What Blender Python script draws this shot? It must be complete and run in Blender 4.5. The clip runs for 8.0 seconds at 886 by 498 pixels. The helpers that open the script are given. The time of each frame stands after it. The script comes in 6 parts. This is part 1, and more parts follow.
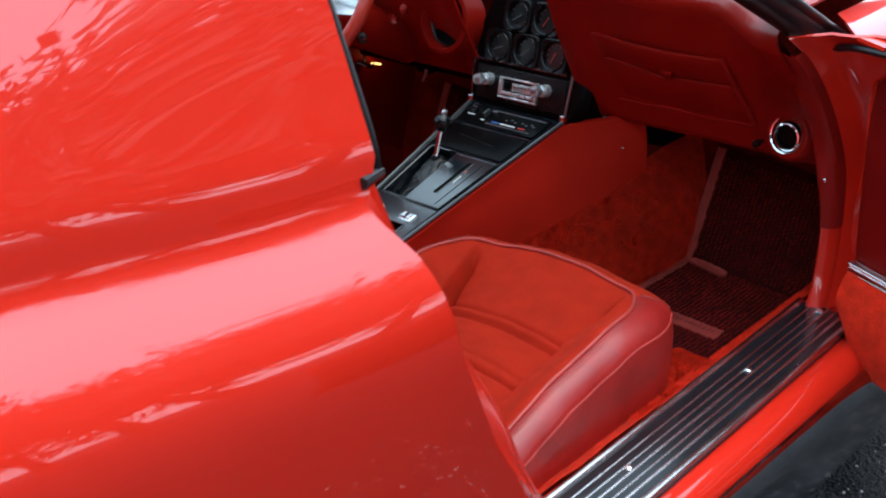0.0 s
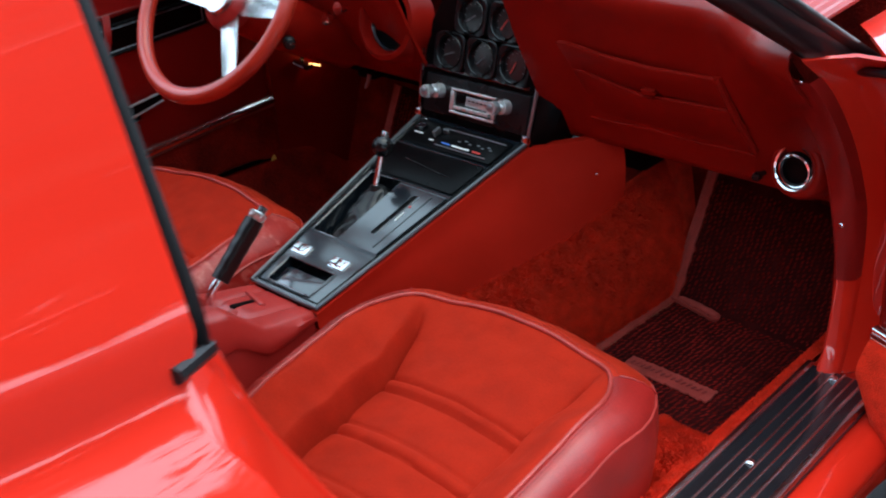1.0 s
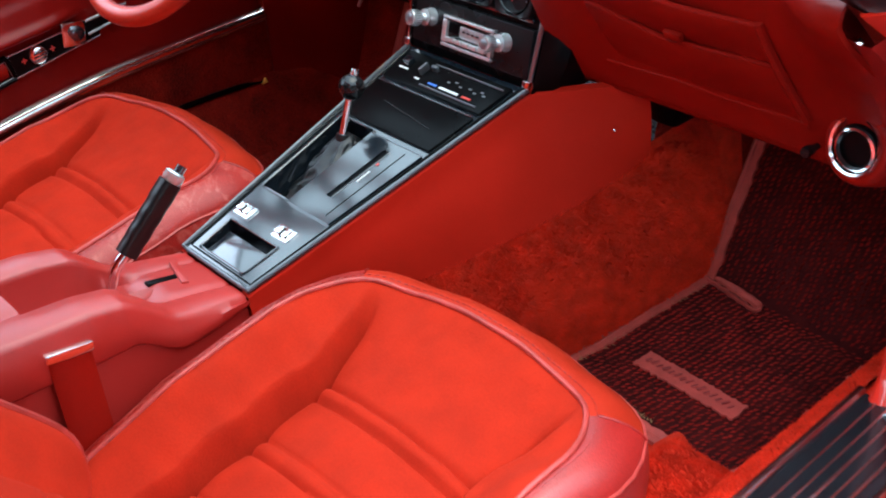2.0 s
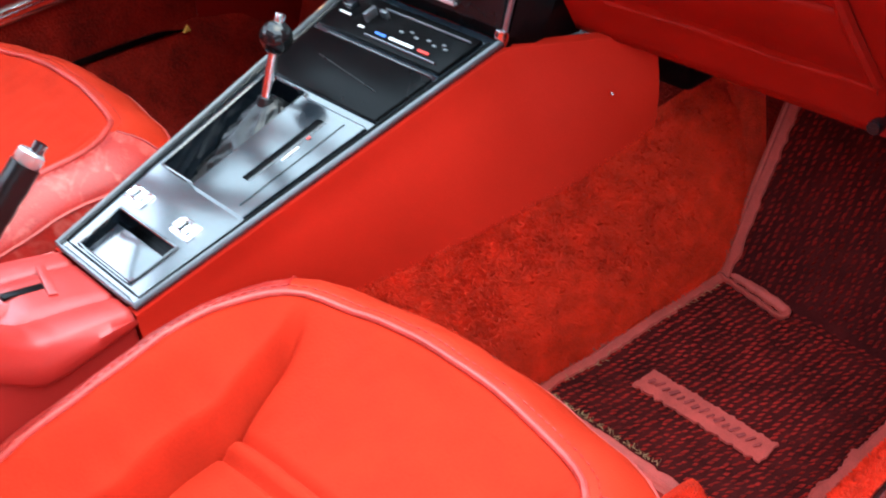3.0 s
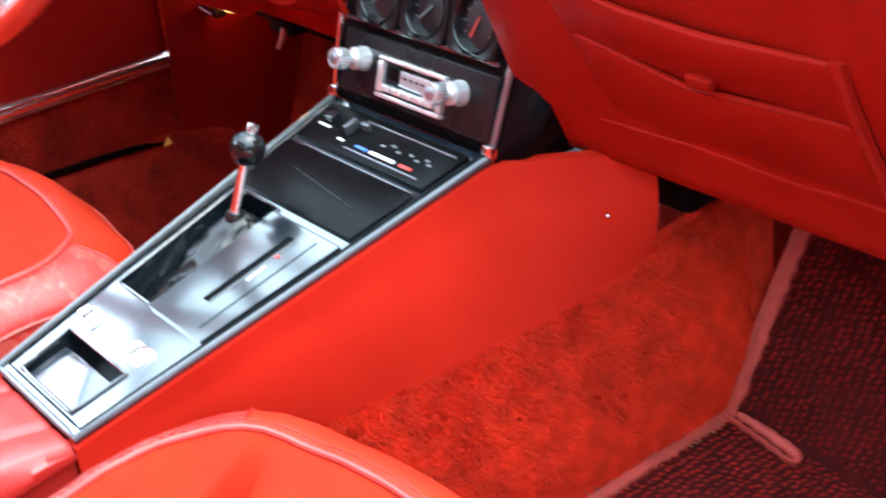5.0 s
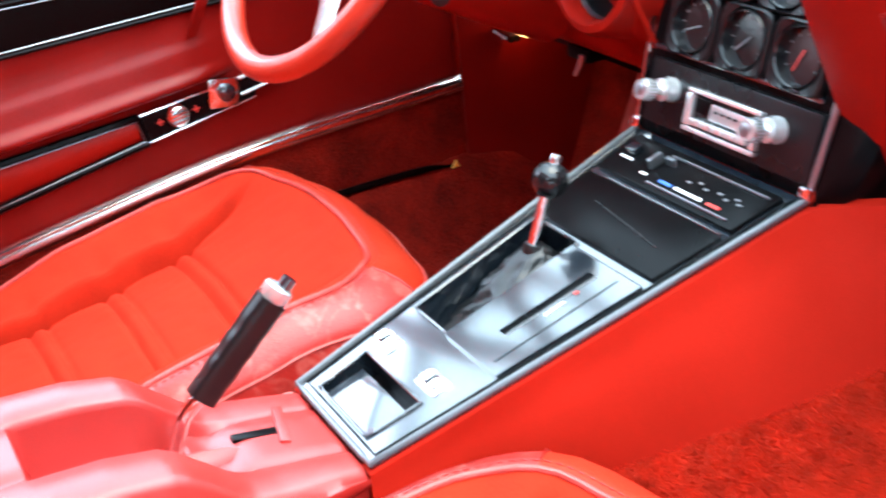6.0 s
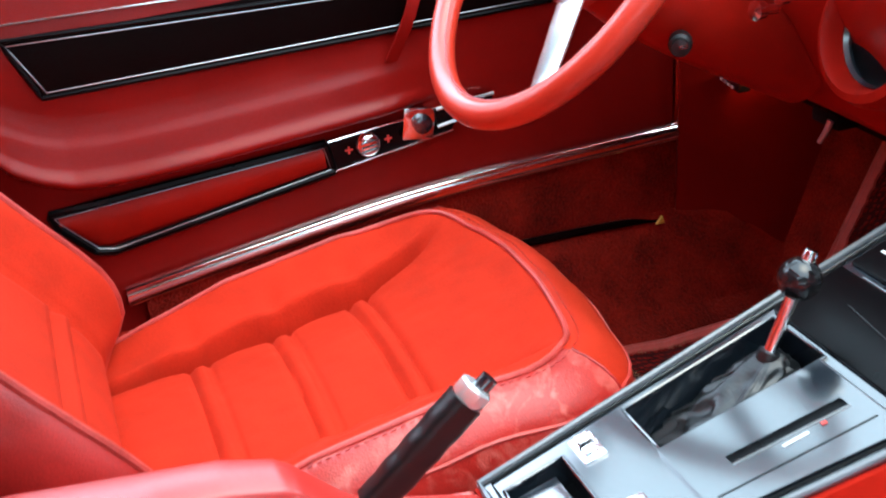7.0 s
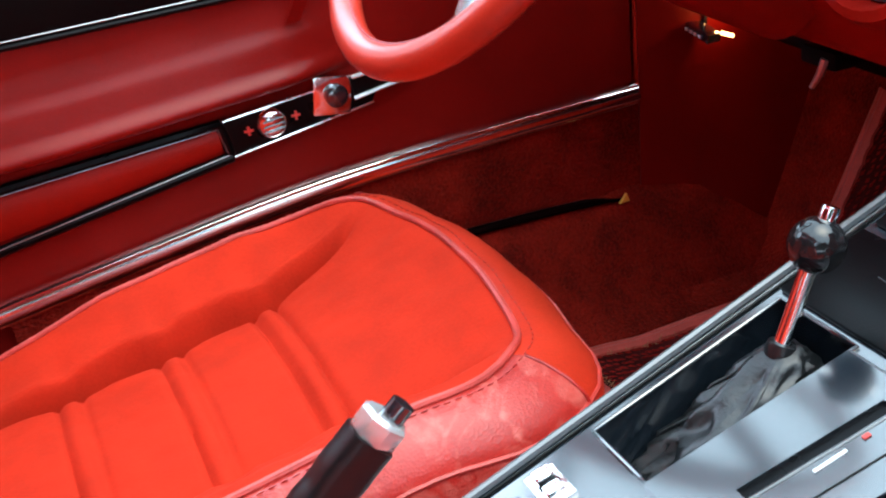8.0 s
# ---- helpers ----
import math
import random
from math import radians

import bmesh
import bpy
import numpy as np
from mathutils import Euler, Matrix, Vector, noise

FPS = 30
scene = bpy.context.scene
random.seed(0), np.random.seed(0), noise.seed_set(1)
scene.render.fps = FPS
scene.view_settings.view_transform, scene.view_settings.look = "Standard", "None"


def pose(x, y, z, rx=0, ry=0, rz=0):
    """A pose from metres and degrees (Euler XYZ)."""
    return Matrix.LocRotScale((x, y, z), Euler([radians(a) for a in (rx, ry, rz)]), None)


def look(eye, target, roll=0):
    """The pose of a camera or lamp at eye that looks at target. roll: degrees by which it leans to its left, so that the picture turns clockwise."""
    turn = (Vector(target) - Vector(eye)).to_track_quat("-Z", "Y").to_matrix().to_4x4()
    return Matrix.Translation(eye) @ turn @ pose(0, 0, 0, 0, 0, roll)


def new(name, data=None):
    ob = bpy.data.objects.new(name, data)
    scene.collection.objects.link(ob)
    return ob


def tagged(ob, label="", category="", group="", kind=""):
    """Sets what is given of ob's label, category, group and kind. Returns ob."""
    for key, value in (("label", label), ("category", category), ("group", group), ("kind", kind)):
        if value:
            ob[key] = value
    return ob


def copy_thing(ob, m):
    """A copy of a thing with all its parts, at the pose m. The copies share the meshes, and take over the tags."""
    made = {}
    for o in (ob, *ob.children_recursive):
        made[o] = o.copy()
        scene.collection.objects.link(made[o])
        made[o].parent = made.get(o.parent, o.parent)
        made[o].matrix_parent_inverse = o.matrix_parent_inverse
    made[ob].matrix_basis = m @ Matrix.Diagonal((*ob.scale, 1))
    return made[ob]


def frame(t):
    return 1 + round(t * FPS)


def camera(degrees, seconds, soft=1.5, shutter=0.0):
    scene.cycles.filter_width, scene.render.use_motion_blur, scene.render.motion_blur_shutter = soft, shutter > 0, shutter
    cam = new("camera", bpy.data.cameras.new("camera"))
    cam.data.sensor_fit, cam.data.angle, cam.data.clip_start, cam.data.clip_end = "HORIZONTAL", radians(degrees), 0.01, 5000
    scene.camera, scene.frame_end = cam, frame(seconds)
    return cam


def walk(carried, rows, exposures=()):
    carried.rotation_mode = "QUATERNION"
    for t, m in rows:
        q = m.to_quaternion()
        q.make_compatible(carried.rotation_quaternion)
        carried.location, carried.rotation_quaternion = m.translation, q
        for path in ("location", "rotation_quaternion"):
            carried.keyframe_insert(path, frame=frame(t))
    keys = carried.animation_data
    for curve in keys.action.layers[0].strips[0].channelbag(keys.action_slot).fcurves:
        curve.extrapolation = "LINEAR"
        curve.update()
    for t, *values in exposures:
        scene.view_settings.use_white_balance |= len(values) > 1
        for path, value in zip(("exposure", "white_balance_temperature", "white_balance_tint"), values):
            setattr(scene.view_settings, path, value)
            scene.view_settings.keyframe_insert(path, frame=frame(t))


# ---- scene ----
cam = camera(41.0, 8.0, soft=1.9, shutter=0.4)
PATH = [
    (0, (1.594, -1.399, 1.431), (0.288, -0.155, 0.566), -4.5),
    (0.5, (1.46, -1.219, 1.416), (0.18, 0.037, 0.53), -4.1),
    (1, (1.357, -1.062, 1.395), (0.091, 0.179, 0.469), -4.8),
    (1.2, (1.329, -0.968, 1.371), (0.067, 0.25, 0.411), -4.7),
    (2.3, (1.131, -0.603, 1.281), (-0.196, 0.423, 0.192), -5.6),
    (2.5, (1.065, -0.562, 1.254), (-0.219, 0.503, 0.15), -4.5),
    (3, (0.97, -0.454, 1.159), (-0.281, 0.603, 0.011), -4.5),
    (3.5, (0.938, -0.394, 1.074), (-0.267, 0.711, -0.078), -4.5),
    (4, (0.937, -0.362, 1.064), (-0.231, 0.83, -0.038), -2.3),
    (4.2, (0.939, -0.364, 1.067), (-0.242, 0.842, -0.005), -2.0),
    (5.3, (0.907, -0.388, 1.111), (-0.501, 0.679, 0.174), -4.1),
    (5.5, (0.901, -0.393, 1.111), (-0.561, 0.599, 0.174), -5.2),
    (6, (0.858, -0.393, 1.107), (-0.729, 0.411, 0.193), -6.5),
    (6.5, (0.785, -0.392, 1.101), (-0.874, 0.267, 0.2), -5.6),
    (7, (0.681, -0.362, 1.099), (-1.021, 0.206, 0.217), -4.4),
    (7.5, (0.591, -0.317, 1.039), (-1.104, 0.271, 0.155), -6.3),
    (8, (0.488, -0.259, 0.967), (-1.197, 0.373, 0.095), -6.6),
]
walk(cam, [(t, look(eye, target, roll)) for t, eye, target, roll in PATH],
     exposures=[(t, e, 6450, 10) for t, e in ((0.0, 1.3), (1.2, 1.55), (2.3, 2.5), (3.5, 3.15), (4.2, 3.15), (5.3, 3.55), (6.0, 3.5), (6.6, 3.15), (7.2, 2.9), (8.0, 2.8))])

# ---- light ----
world = bpy.data.worlds.new("sky")
scene.world = world
world.use_nodes = True
wn = world.node_tree
sky = wn.nodes.new("ShaderNodeTexSky")
sky.sky_type, sky.sun_disc = "NISHITA", False
sky.sun_elevation, sky.sun_rotation = radians(73), radians(50)
sky.air_density, sky.dust_density, sky.ozone_density = 1.4, 3.5, 0.4
bg = wn.nodes["Background"]
bg.inputs["Strength"].default_value = 0.15
# thin bright cloud over the whole sky
veil = wn.nodes.new("ShaderNodeMix")
veil.data_type = "RGBA"
veil.inputs["Factor"].default_value = 0.62
veil.inputs["B"].default_value = (7.7, 9.8, 11.9, 1)
wn.links.new(sky.outputs[0], veil.inputs["A"])
wn.links.new(veil.outputs["Result"], bg.inputs["Color"])
sun = new("sun", bpy.data.lights.new("sun", "SUN"))
sun.data.energy, sun.data.angle, sun.data.color = 0.3, radians(50), (1.0, 0.97, 0.93)
sun.matrix_world = look((1.5, 1.3, 6.9), (0, 0, 0.4))


# ---- materials ----
def rough_noise(nt, scale, detail=4.0):
    co = nt.nodes.new("ShaderNodeTexCoord")
    nz = nt.nodes.new("ShaderNodeTexNoise")
    nz.inputs["Scale"].default_value, nz.inputs["Detail"].default_value = scale, detail
    nt.links.new(co.outputs["Object"], nz.inputs["Vector"])
    return nz


def surface(name, colour, rough=0.5, metal=0.0, vary=0.15, big=6.0, fine=300.0, bump=0.1, depth=0.001, coat=0.0, coat_rough=0.03, sheen=0.0,
            spec=0.5, cells=False, rough_vary=0.08, coat_ior=1.5):
    """A procedural material: colour varied at two scales, fine relief, uneven gloss."""
    m = bpy.data.materials.new(name)
    m.use_nodes = True
    nt = m.node_tree
    b = nt.nodes["Principled BSDF"]
    b.inputs["Metallic"].default_value = metal
    b.inputs["Specular IOR Level"].default_value = spec
    b.inputs["Coat Weight"].default_value = coat
    b.inputs["Coat Roughness"].default_value, b.inputs["Coat IOR"].default_value = coat_rough, coat_ior
    b.inputs["Sheen Weight"].default_value = sheen
    b.inputs["Sheen Roughness"].default_value = 0.4
    b.inputs["Sheen Tint"].default_value = (1.0, 0.16, 0.10, 1)
    large, small = rough_noise(nt, big), rough_noise(nt, fine)
    mix = nt.nodes.new("ShaderNodeMath")
    mix.operation = "MULTIPLY_ADD"
    nt.links.new(small.outputs["Fac"], mix.inputs[0])
    mix.inputs[1].default_value = 0.6
    nt.links.new(large.outputs["Fac"], mix.inputs[2])
    ramp = nt.nodes.new("ShaderNodeValToRGB")
    lo = [c * (1 - vary) for c in colour] + [1]
    hi = [min(1, c * (1 + vary)) for c in colour] + [1]
    ramp.color_ramp.elements[0].position, ramp.color_ramp.elements[0].color = 0.55, lo
    ramp.color_ramp.elements[1].position, ramp.color_ramp.elements[1].color = 1.05, hi
    nt.links.new(mix.outputs[0], ramp.inputs["Fac"])
    nt.links.new(ramp.outputs["Color"], b.inputs["Base Color"])
    rr = nt.nodes.new("ShaderNodeMapRange")
    rr.inputs["To Min"].default_value, rr.inputs["To Max"].default_value = max(0, rough - rough_vary), min(1, rough + rough_vary)
    nt.links.new(large.outputs["Fac"], rr.inputs["Value"])
    nt.links.new(rr.outputs[0], b.inputs["Roughness"])
    if bump:
        bp = nt.nodes.new("ShaderNodeBump")
        bp.inputs["Strength"].default_value, bp.inputs["Distance"].default_value = bump, depth
        source = small.outputs["Fac"]
        if cells:
            co = nt.nodes.new("ShaderNodeTexCoord")
            vo = nt.nodes.new("ShaderNodeTexVoronoi")
            vo.inputs["Scale"].default_value = fine
            nt.links.new(co.outputs["Object"], vo.inputs["Vector"])
            source = vo.outputs["Distance"]
        nt.links.new(source, bp.inputs["Height"])
        nt.links.new(bp.outputs[0], b.inputs["Normal"])
    return m


PAINT = surface("red_paint", (0.70, 0.022, 0.009), 0.35, vary=0.04, big=3, fine=900, bump=0.015, depth=0.0003, coat=1.0, coat_rough=0.015, coat_ior=1.75, spec=0.1, rough_vary=0.03)
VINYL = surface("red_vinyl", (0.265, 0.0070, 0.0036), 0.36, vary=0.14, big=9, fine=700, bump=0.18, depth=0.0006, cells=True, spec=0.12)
CONSOLE_RED = surface("moulded_red_plastic", (0.44, 0.0155, 0.0070), 0.6, vary=0.10, big=7, fine=700, bump=0.14, depth=0.0005, cells=True, spec=0.05)
BRAKE_RED = surface("satin_red_plastic", (0.40, 0.018, 0.013), 0.40, vary=0.10, big=7, fine=700, bump=0.14, depth=0.0005, cells=True, spec=0.8)
WHEEL_RED = surface("glossy_red_leather", (0.47, 0.028, 0.013), 0.34, vary=0.08, big=12, fine=500, bump=0.06, depth=0.0004, spec=0.5, coat=0.25, coat_rough=0.16)
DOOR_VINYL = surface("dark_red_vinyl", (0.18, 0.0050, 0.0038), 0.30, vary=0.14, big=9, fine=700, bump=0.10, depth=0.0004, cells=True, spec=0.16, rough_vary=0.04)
LEATHER = surface("red_leather", (0.32, 0.013, 0.010), 0.38, vary=0.26, big=14, fine=420, bump=0.25, depth=0.0008, cells=True, coat=0.28, coat_rough=0.26)
LEATHER_FRONT = surface("smooth_red_leather", (0.43, 0.024, 0.009), 0.45, vary=0.18, big=16, fine=420, bump=0.2, depth=0.0007, cells=True, spec=0.2)


def worn_leather(name, colour, pale):
    """Red leather rubbed pale in short creased patches."""
    m = surface(name, colour, 0.42, vary=0.26, big=14, fine=420, bump=0.3, depth=0.0009, cells=True, spec=0.4, coat=0.15, coat_rough=0.28)
    nt = m.node_tree
    b = nt.nodes["Principled BSDF"]
    base = b.inputs["Base Color"].links[0].from_socket
    rub, fine = rough_noise(nt, 26, 6.0), rough_noise(nt, 120, 3.0)
    rub.inputs["Distortion"].default_value = 1.6
    total = nt.nodes.new("ShaderNodeMath")
    total.operation = "MULTIPLY_ADD"
    nt.links.new(fine.outputs["Fac"], total.inputs[0])
    total.inputs[1].default_value = 0.35
    nt.links.new(rub.outputs["Fac"], total.inputs[2])
    edge = nt.nodes.new("ShaderNodeMapRange")
    edge.inputs["From Min"].default_value, edge.inputs["From Max"].default_value = 0.66, 0.88
    edge.inputs["To Max"].default_value = 0.85
    nt.links.new(total.outputs[0], edge.inputs["Value"])
    mix = nt.nodes.new("ShaderNodeMix")
    mix.data_type = "RGBA"
    nt.links.new(edge.outputs[0], mix.inputs["Factor"])
    nt.links.new(base, mix.inputs["A"])
    mix.inputs["B"].default_value = (*pale, 1)
    nt.links.new(mix.outputs["Result"], b.inputs["Base Color"])
    return m


LEATHER_WORN = worn_leather("worn_red_leather", (0.33, 0.017, 0.012), (0.50, 0.105, 0.082))
VELOUR = surface("red_velour", (0.43, 0.0205, 0.0066), 0.85, vary=0.12, big=24, fine=340, bump=0.45, depth=0.0010, sheen=0.10, spec=0.1)
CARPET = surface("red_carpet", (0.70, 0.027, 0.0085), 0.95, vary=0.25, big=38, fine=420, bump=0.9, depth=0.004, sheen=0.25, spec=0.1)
# CARPET as it looks in the footwell's shade, darkened in the base colour
CARPET_SHADED = surface("shaded_red_carpet", (0.20, 0.0085, 0.0040), 0.95, vary=0.5, big=17, fine=260, bump=1.0, depth=0.006, sheen=0.12, spec=0.1)
PIPING = surface("worn_piping", (0.42, 0.042, 0.033), 0.45, vary=0.25, big=30, fine=420, bump=0.2, depth=0.0006, cells=True)
BINDING = surface("binding_vinyl", (0.38, 0.046, 0.033), 0.6, vary=0.25, big=40, fine=500, bump=0.3, depth=0.0008)
WEAVE = surface("mat_base", (0.046, 0.0040, 0.0036), 0.9, vary=0.45, big=30, fine=600, bump=0.6, depth=0.002, spec=0.1)
TUFT = surface("mat_tuft", (0.165, 0.0075, 0.0055), 0.9, vary=0.6, big=35, fine=300, bump=0.5, depth=0.001, spec=0.1)
BLACK = surface("black_plastic", (0.008, 0.012, 0.017), 0.22, vary=0.2, big=10, fine=500, bump=0.02, depth=0.0003, rough_vary=0.05, spec=0.5, coat=1.0, coat_rough=0.125, coat_ior=1.9)
BLACK_SOFT = surface("black_satin_plastic", (0.006, 0.006, 0.007), 0.28, vary=0.2, big=12, fine=500, bump=0.06, depth=0.0003, spec=0.3)
BLACK_GLOSS = surface("glossy_black_knob", (0.008, 0.008, 0.009), 0.14, vary=0.2, big=12, fine=500, bump=0.02, depth=0.0002, spec=0.5)
PALE = surface("bright_plated_plastic", (0.80, 0.82, 0.83), 0.12, metal=0.7, vary=0.06, bump=0.02, rough_vary=0.04)
INSERT = surface("dark_brown_gloss", (0.0026, 0.0007, 0.0007), 0.35, vary=0.2, big=10, fine=500, bump=0.04, depth=0.0003, spec=0.05)
BLACK_MATT = surface("black_grained_plastic", (0.0022, 0.0022, 0.0027), 0.30, vary=0.2, big=20, fine=600, bump=0.15, depth=0.0004, cells=True, spec=0.09)
RUBBER = surface("black_rubber", (0.0055, 0.0055, 0.0065), 0.34, vary=0.25, big=20, fine=400, bump=0.2, depth=0.0006, spec=0.4)
BOOT = surface("black_boot_leather", (0.008, 0.009, 0.010), 0.36, vary=0.35, big=25, fine=350, bump=0.4, depth=0.001, spec=0.5)
CHROME = surface("chrome", (0.88, 0.89, 0.90), 0.12, metal=1.0, vary=0.04, big=12, fine=300, bump=0.02, depth=0.0003, rough_vary=0.04)
SATIN = surface("satin_metal", (0.32, 0.35, 0.38), 0.30, metal=0.9, vary=0.1, big=20, fine=500, bump=0.06, depth=0.0003)
EDGE = surface("dark_satin_edge", (0.09, 0.10, 0.112), 0.36, metal=0.25, vary=0.1, big=20, fine=500, bump=0.06, depth=0.0003, coat=0.5, coat_rough=0.1)
ALU = surface("brushed_aluminium", (0.60, 0.61, 0.62), 0.24, metal=1.0, vary=0.12, big=14, fine=500, bump=0.1, depth=0.0003)
SCUFF = surface("scuff_black", (0.014, 0.015, 0.018), 0.2, metal=0.1, vary=0.3, big=15, fine=400, bump=0.1, depth=0.0004)
WHITE = surface("white_marking", (0.72, 0.74, 0.74), 0.5, vary=0.05, bump=0)
SILVER = surface("silvered_plastic", (0.70, 0.72, 0.73), 0.18, metal=0.7, vary=0.06, bump=0.02)
ROCKER = surface("tarnished_chrome", (0.50, 0.51, 0.52), 0.14, metal=1.0, vary=0.15, big=10, fine=300, bump=0.04, depth=0.0003)
# dash vinyl again, sky reflection helped by a paler red and more gloss
PAD = surface("sheen_dash_vinyl", (0.30, 0.016, 0.012), 0.26, vary=0.12, big=9, fine=700, bump=0.12, depth=0.0005, cells=True, spec=0.6)
TRIM = surface("red_moulded_trim", (0.27, 0.0095, 0.0070), 0.38, vary=0.15, big=9, fine=600, bump=0.15, depth=0.0006, cells=True, spec=0.2)
BLUE = surface("blue_marking", (0.05, 0.16, 0.55), 0.5, vary=0.05, bump=0)
RED_MARK = surface("red_marking", (0.6, 0.05, 0.04), 0.5, vary=0.05, bump=0)
BINDING_DARK = surface("worn_lettering", (0.24, 0.026, 0.022), 0.7, vary=0.3, big=60, fine=500, bump=0.2)
STRAW = surface("straw_thread", (0.26, 0.16, 0.07), 0.8, vary=0.3, bump=0)
GREY_MARK = surface("grey_marking", (0.14, 0.15, 0.16), 0.4, vary=0.05, bump=0)
GOLD = surface("amber_plastic", (0.75, 0.36, 0.06), 0.35, vary=0.1, bump=0.05)
ASPHALT = surface("asphalt", (0.032, 0.033, 0.036), 0.85, vary=0.6, big=9, fine=130, bump=1.0, depth=0.012, cells=True, spec=0.12)
STONE = surface("chipping", (0.27, 0.27, 0.27), 0.8, vary=0.5, big=60, fine=300, bump=0.3)
LEAF = surface("leaf", (0.040, 0.052, 0.026), 0.6, vary=0.5, big=1.5, fine=20, bump=0.1)
BARK = surface("bark", (0.09, 0.065, 0.045), 0.9, vary=0.4, big=8, fine=60, bump=0.8, depth=0.02)


# ---- mesh tools ----
ORIGIN = {}


def thing(name, at, label, category, group="", kind=""):
    ob = new(name)
    ob.location = at
    ob.empty_display_size = 0.1
    ORIGIN[ob.name] = Vector(at)
    return tagged(ob, label, category, group, kind)


def link_mesh(name, bm, material, smooth=True, sharp=40):
    me = bpy.data.meshes.new(name)
    bmesh.ops.recalc_face_normals(bm, faces=bm.faces)
    for f in bm.faces:
        f.smooth = smooth
    if smooth:
        for e in bm.edges:
            if len(e.link_faces) == 2 and e.calc_face_angle(0) > radians(sharp):
                e.smooth = False
    bm.to_mesh(me)
    bm.free()
    me.materials.append(material)
    return new(name, me)


def part(name, bm, material, parent, label="", smooth=True, sharp=40):
    """One mesh under a thing or a part, given in world coordinates."""
    o = ORIGIN[parent.name]
    bmesh.ops.translate(bm, verts=bm.verts, vec=-o)
    ob = link_mesh(name, bm, material, smooth, sharp)
    ob.parent = parent
    ORIGIN[ob.name] = o
    return tagged(ob, label)


def single(name, bm, material, label="", category="", kind="", group="", smooth=True, sharp=40):
    ob = link_mesh(name, bm, material, smooth, sharp)
    ORIGIN[ob.name] = Vector((0, 0, 0))
    return tagged(ob, label, category, group, kind)


def join(*parts):
    out = bmesh.new()
    for b in parts:
        me = bpy.data.meshes.new("tmp")
        b.to_mesh(me)
        out.from_mesh(me)
        b.free()
        bpy.data.meshes.remove(me)
    return out


def sheet(rows, close_u=False, close_v=False, thick=0.0):
    """A surface through rows of points; close_u joins the ends of each row, close_v the first and last rows."""
    bm = bmesh.new()
    vs = [[bm.verts.new(p) for p in r] for r in rows]
    n, k = len(vs), len(vs[0])
    for i in range(n if close_v else n - 1):
        for j in range(k if close_u else k - 1):
            a, b, c, d = vs[i][j], vs[i][(j + 1) % k], vs[(i + 1) % n][(j + 1) % k], vs[(i + 1) % n][j]
            if len({a, b, c, d}) == 4:
                try:
                    bm.faces.new((a, b, c, d))
                except ValueError:
                    pass
    bmesh.ops.remove_doubles(bm, verts=bm.verts, dist=1e-5)
    if thick:
        bmesh.ops.recalc_face_normals(bm, faces=bm.faces)
        bmesh.ops.solidify(bm, geom=list(bm.faces), thickness=thick)
    return bm


def box(centre, size, bevel=0.0, m=None, seg=2):
    bm = bmesh.new()
    bmesh.ops.create_cube(bm, size=1.0)
    bmesh.ops.scale(bm, vec=size, verts=bm.verts)
    if bevel:
        bmesh.ops.bevel(bm, geom=list(bm.edges), offset=bevel, segments=seg, profile=0.6, affect="EDGES")
    if m is not None:
        bmesh.ops.transform(bm, matrix=m, verts=bm.verts)
    bmesh.ops.translate(bm, vec=centre, verts=bm.verts)
    return bm


def tube(pts, r, n=10, closed=False, flat=1.0):
    """A round bar along points; r is one radius or one for each point."""
    pts = [Vector(p) for p in pts]
    rs = r if isinstance(r, (list, tuple)) else [r] * len(pts)
    rings, up = [], None
    for i, p in enumerate(pts):
        a = pts[i - 1] if (i or closed) else p
        b = pts[(i + 1) % len(pts)] if (i + 1 < len(pts) or closed) else p
        d = (b - a).normalized()
        if up is None:
            up = d.orthogonal().normalized()
        up = (up - d * up.dot(d)).normalized()
        side = d.cross(up)
        rings.append([p + rs[i] * (math.cos(t) * up + flat * math.sin(t) * side) for t in [2 * math.pi * q / n for q in range(n)]])
    bm = sheet(rings, close_u=True, close_v=closed)
    if not closed:
        bm.verts.ensure_lookup_table()
        bmesh.ops.contextual_create(bm, geom=[e for e in bm.edges if len(e.link_faces) == 1 and all((v.co - pts[0]).length < rs[0] * 1.5 + 1e-4 for v in e.verts)])
        bmesh.ops.contextual_create(bm, geom=[e for e in bm.edges if len(e.link_faces) == 1 and all((v.co - pts[-1]).length < rs[-1] * 1.5 + 1e-4 for v in e.verts)])
    return bm


def lathe(profile, at, axis, n=24):
    """Turned shape: (radius, height) pairs about an axis."""
    q = Vector(axis).normalized().to_track_quat("Z", "Y").to_matrix()
    rows = [[Vector(at) + q @ Vector((max(r, 1e-5) * math.cos(2 * math.pi * i / n), max(r, 1e-5) * math.sin(2 * math.pi * i / n), h)) for i in range(n)] for r, h in profile]
    return sheet(rows, close_u=True)


def slab(poly, vec, bevel=0.0, seg=2):
    """A flat outline given thickness."""
    bm = bmesh.new()
    vs = [bm.verts.new(p) for p in poly]
    f = bm.faces.new(vs)
    r = bmesh.ops.extrude_face_region(bm, geom=[f])
    bmesh.ops.translate(bm, vec=vec, verts=[v for v in r["geom"] if isinstance(v, bmesh.types.BMVert)])
    if bevel:
        bmesh.ops.bevel(bm, geom=list(bm.edges), offset=bevel, segments=seg, profile=0.6, affect="EDGES")
    return bm


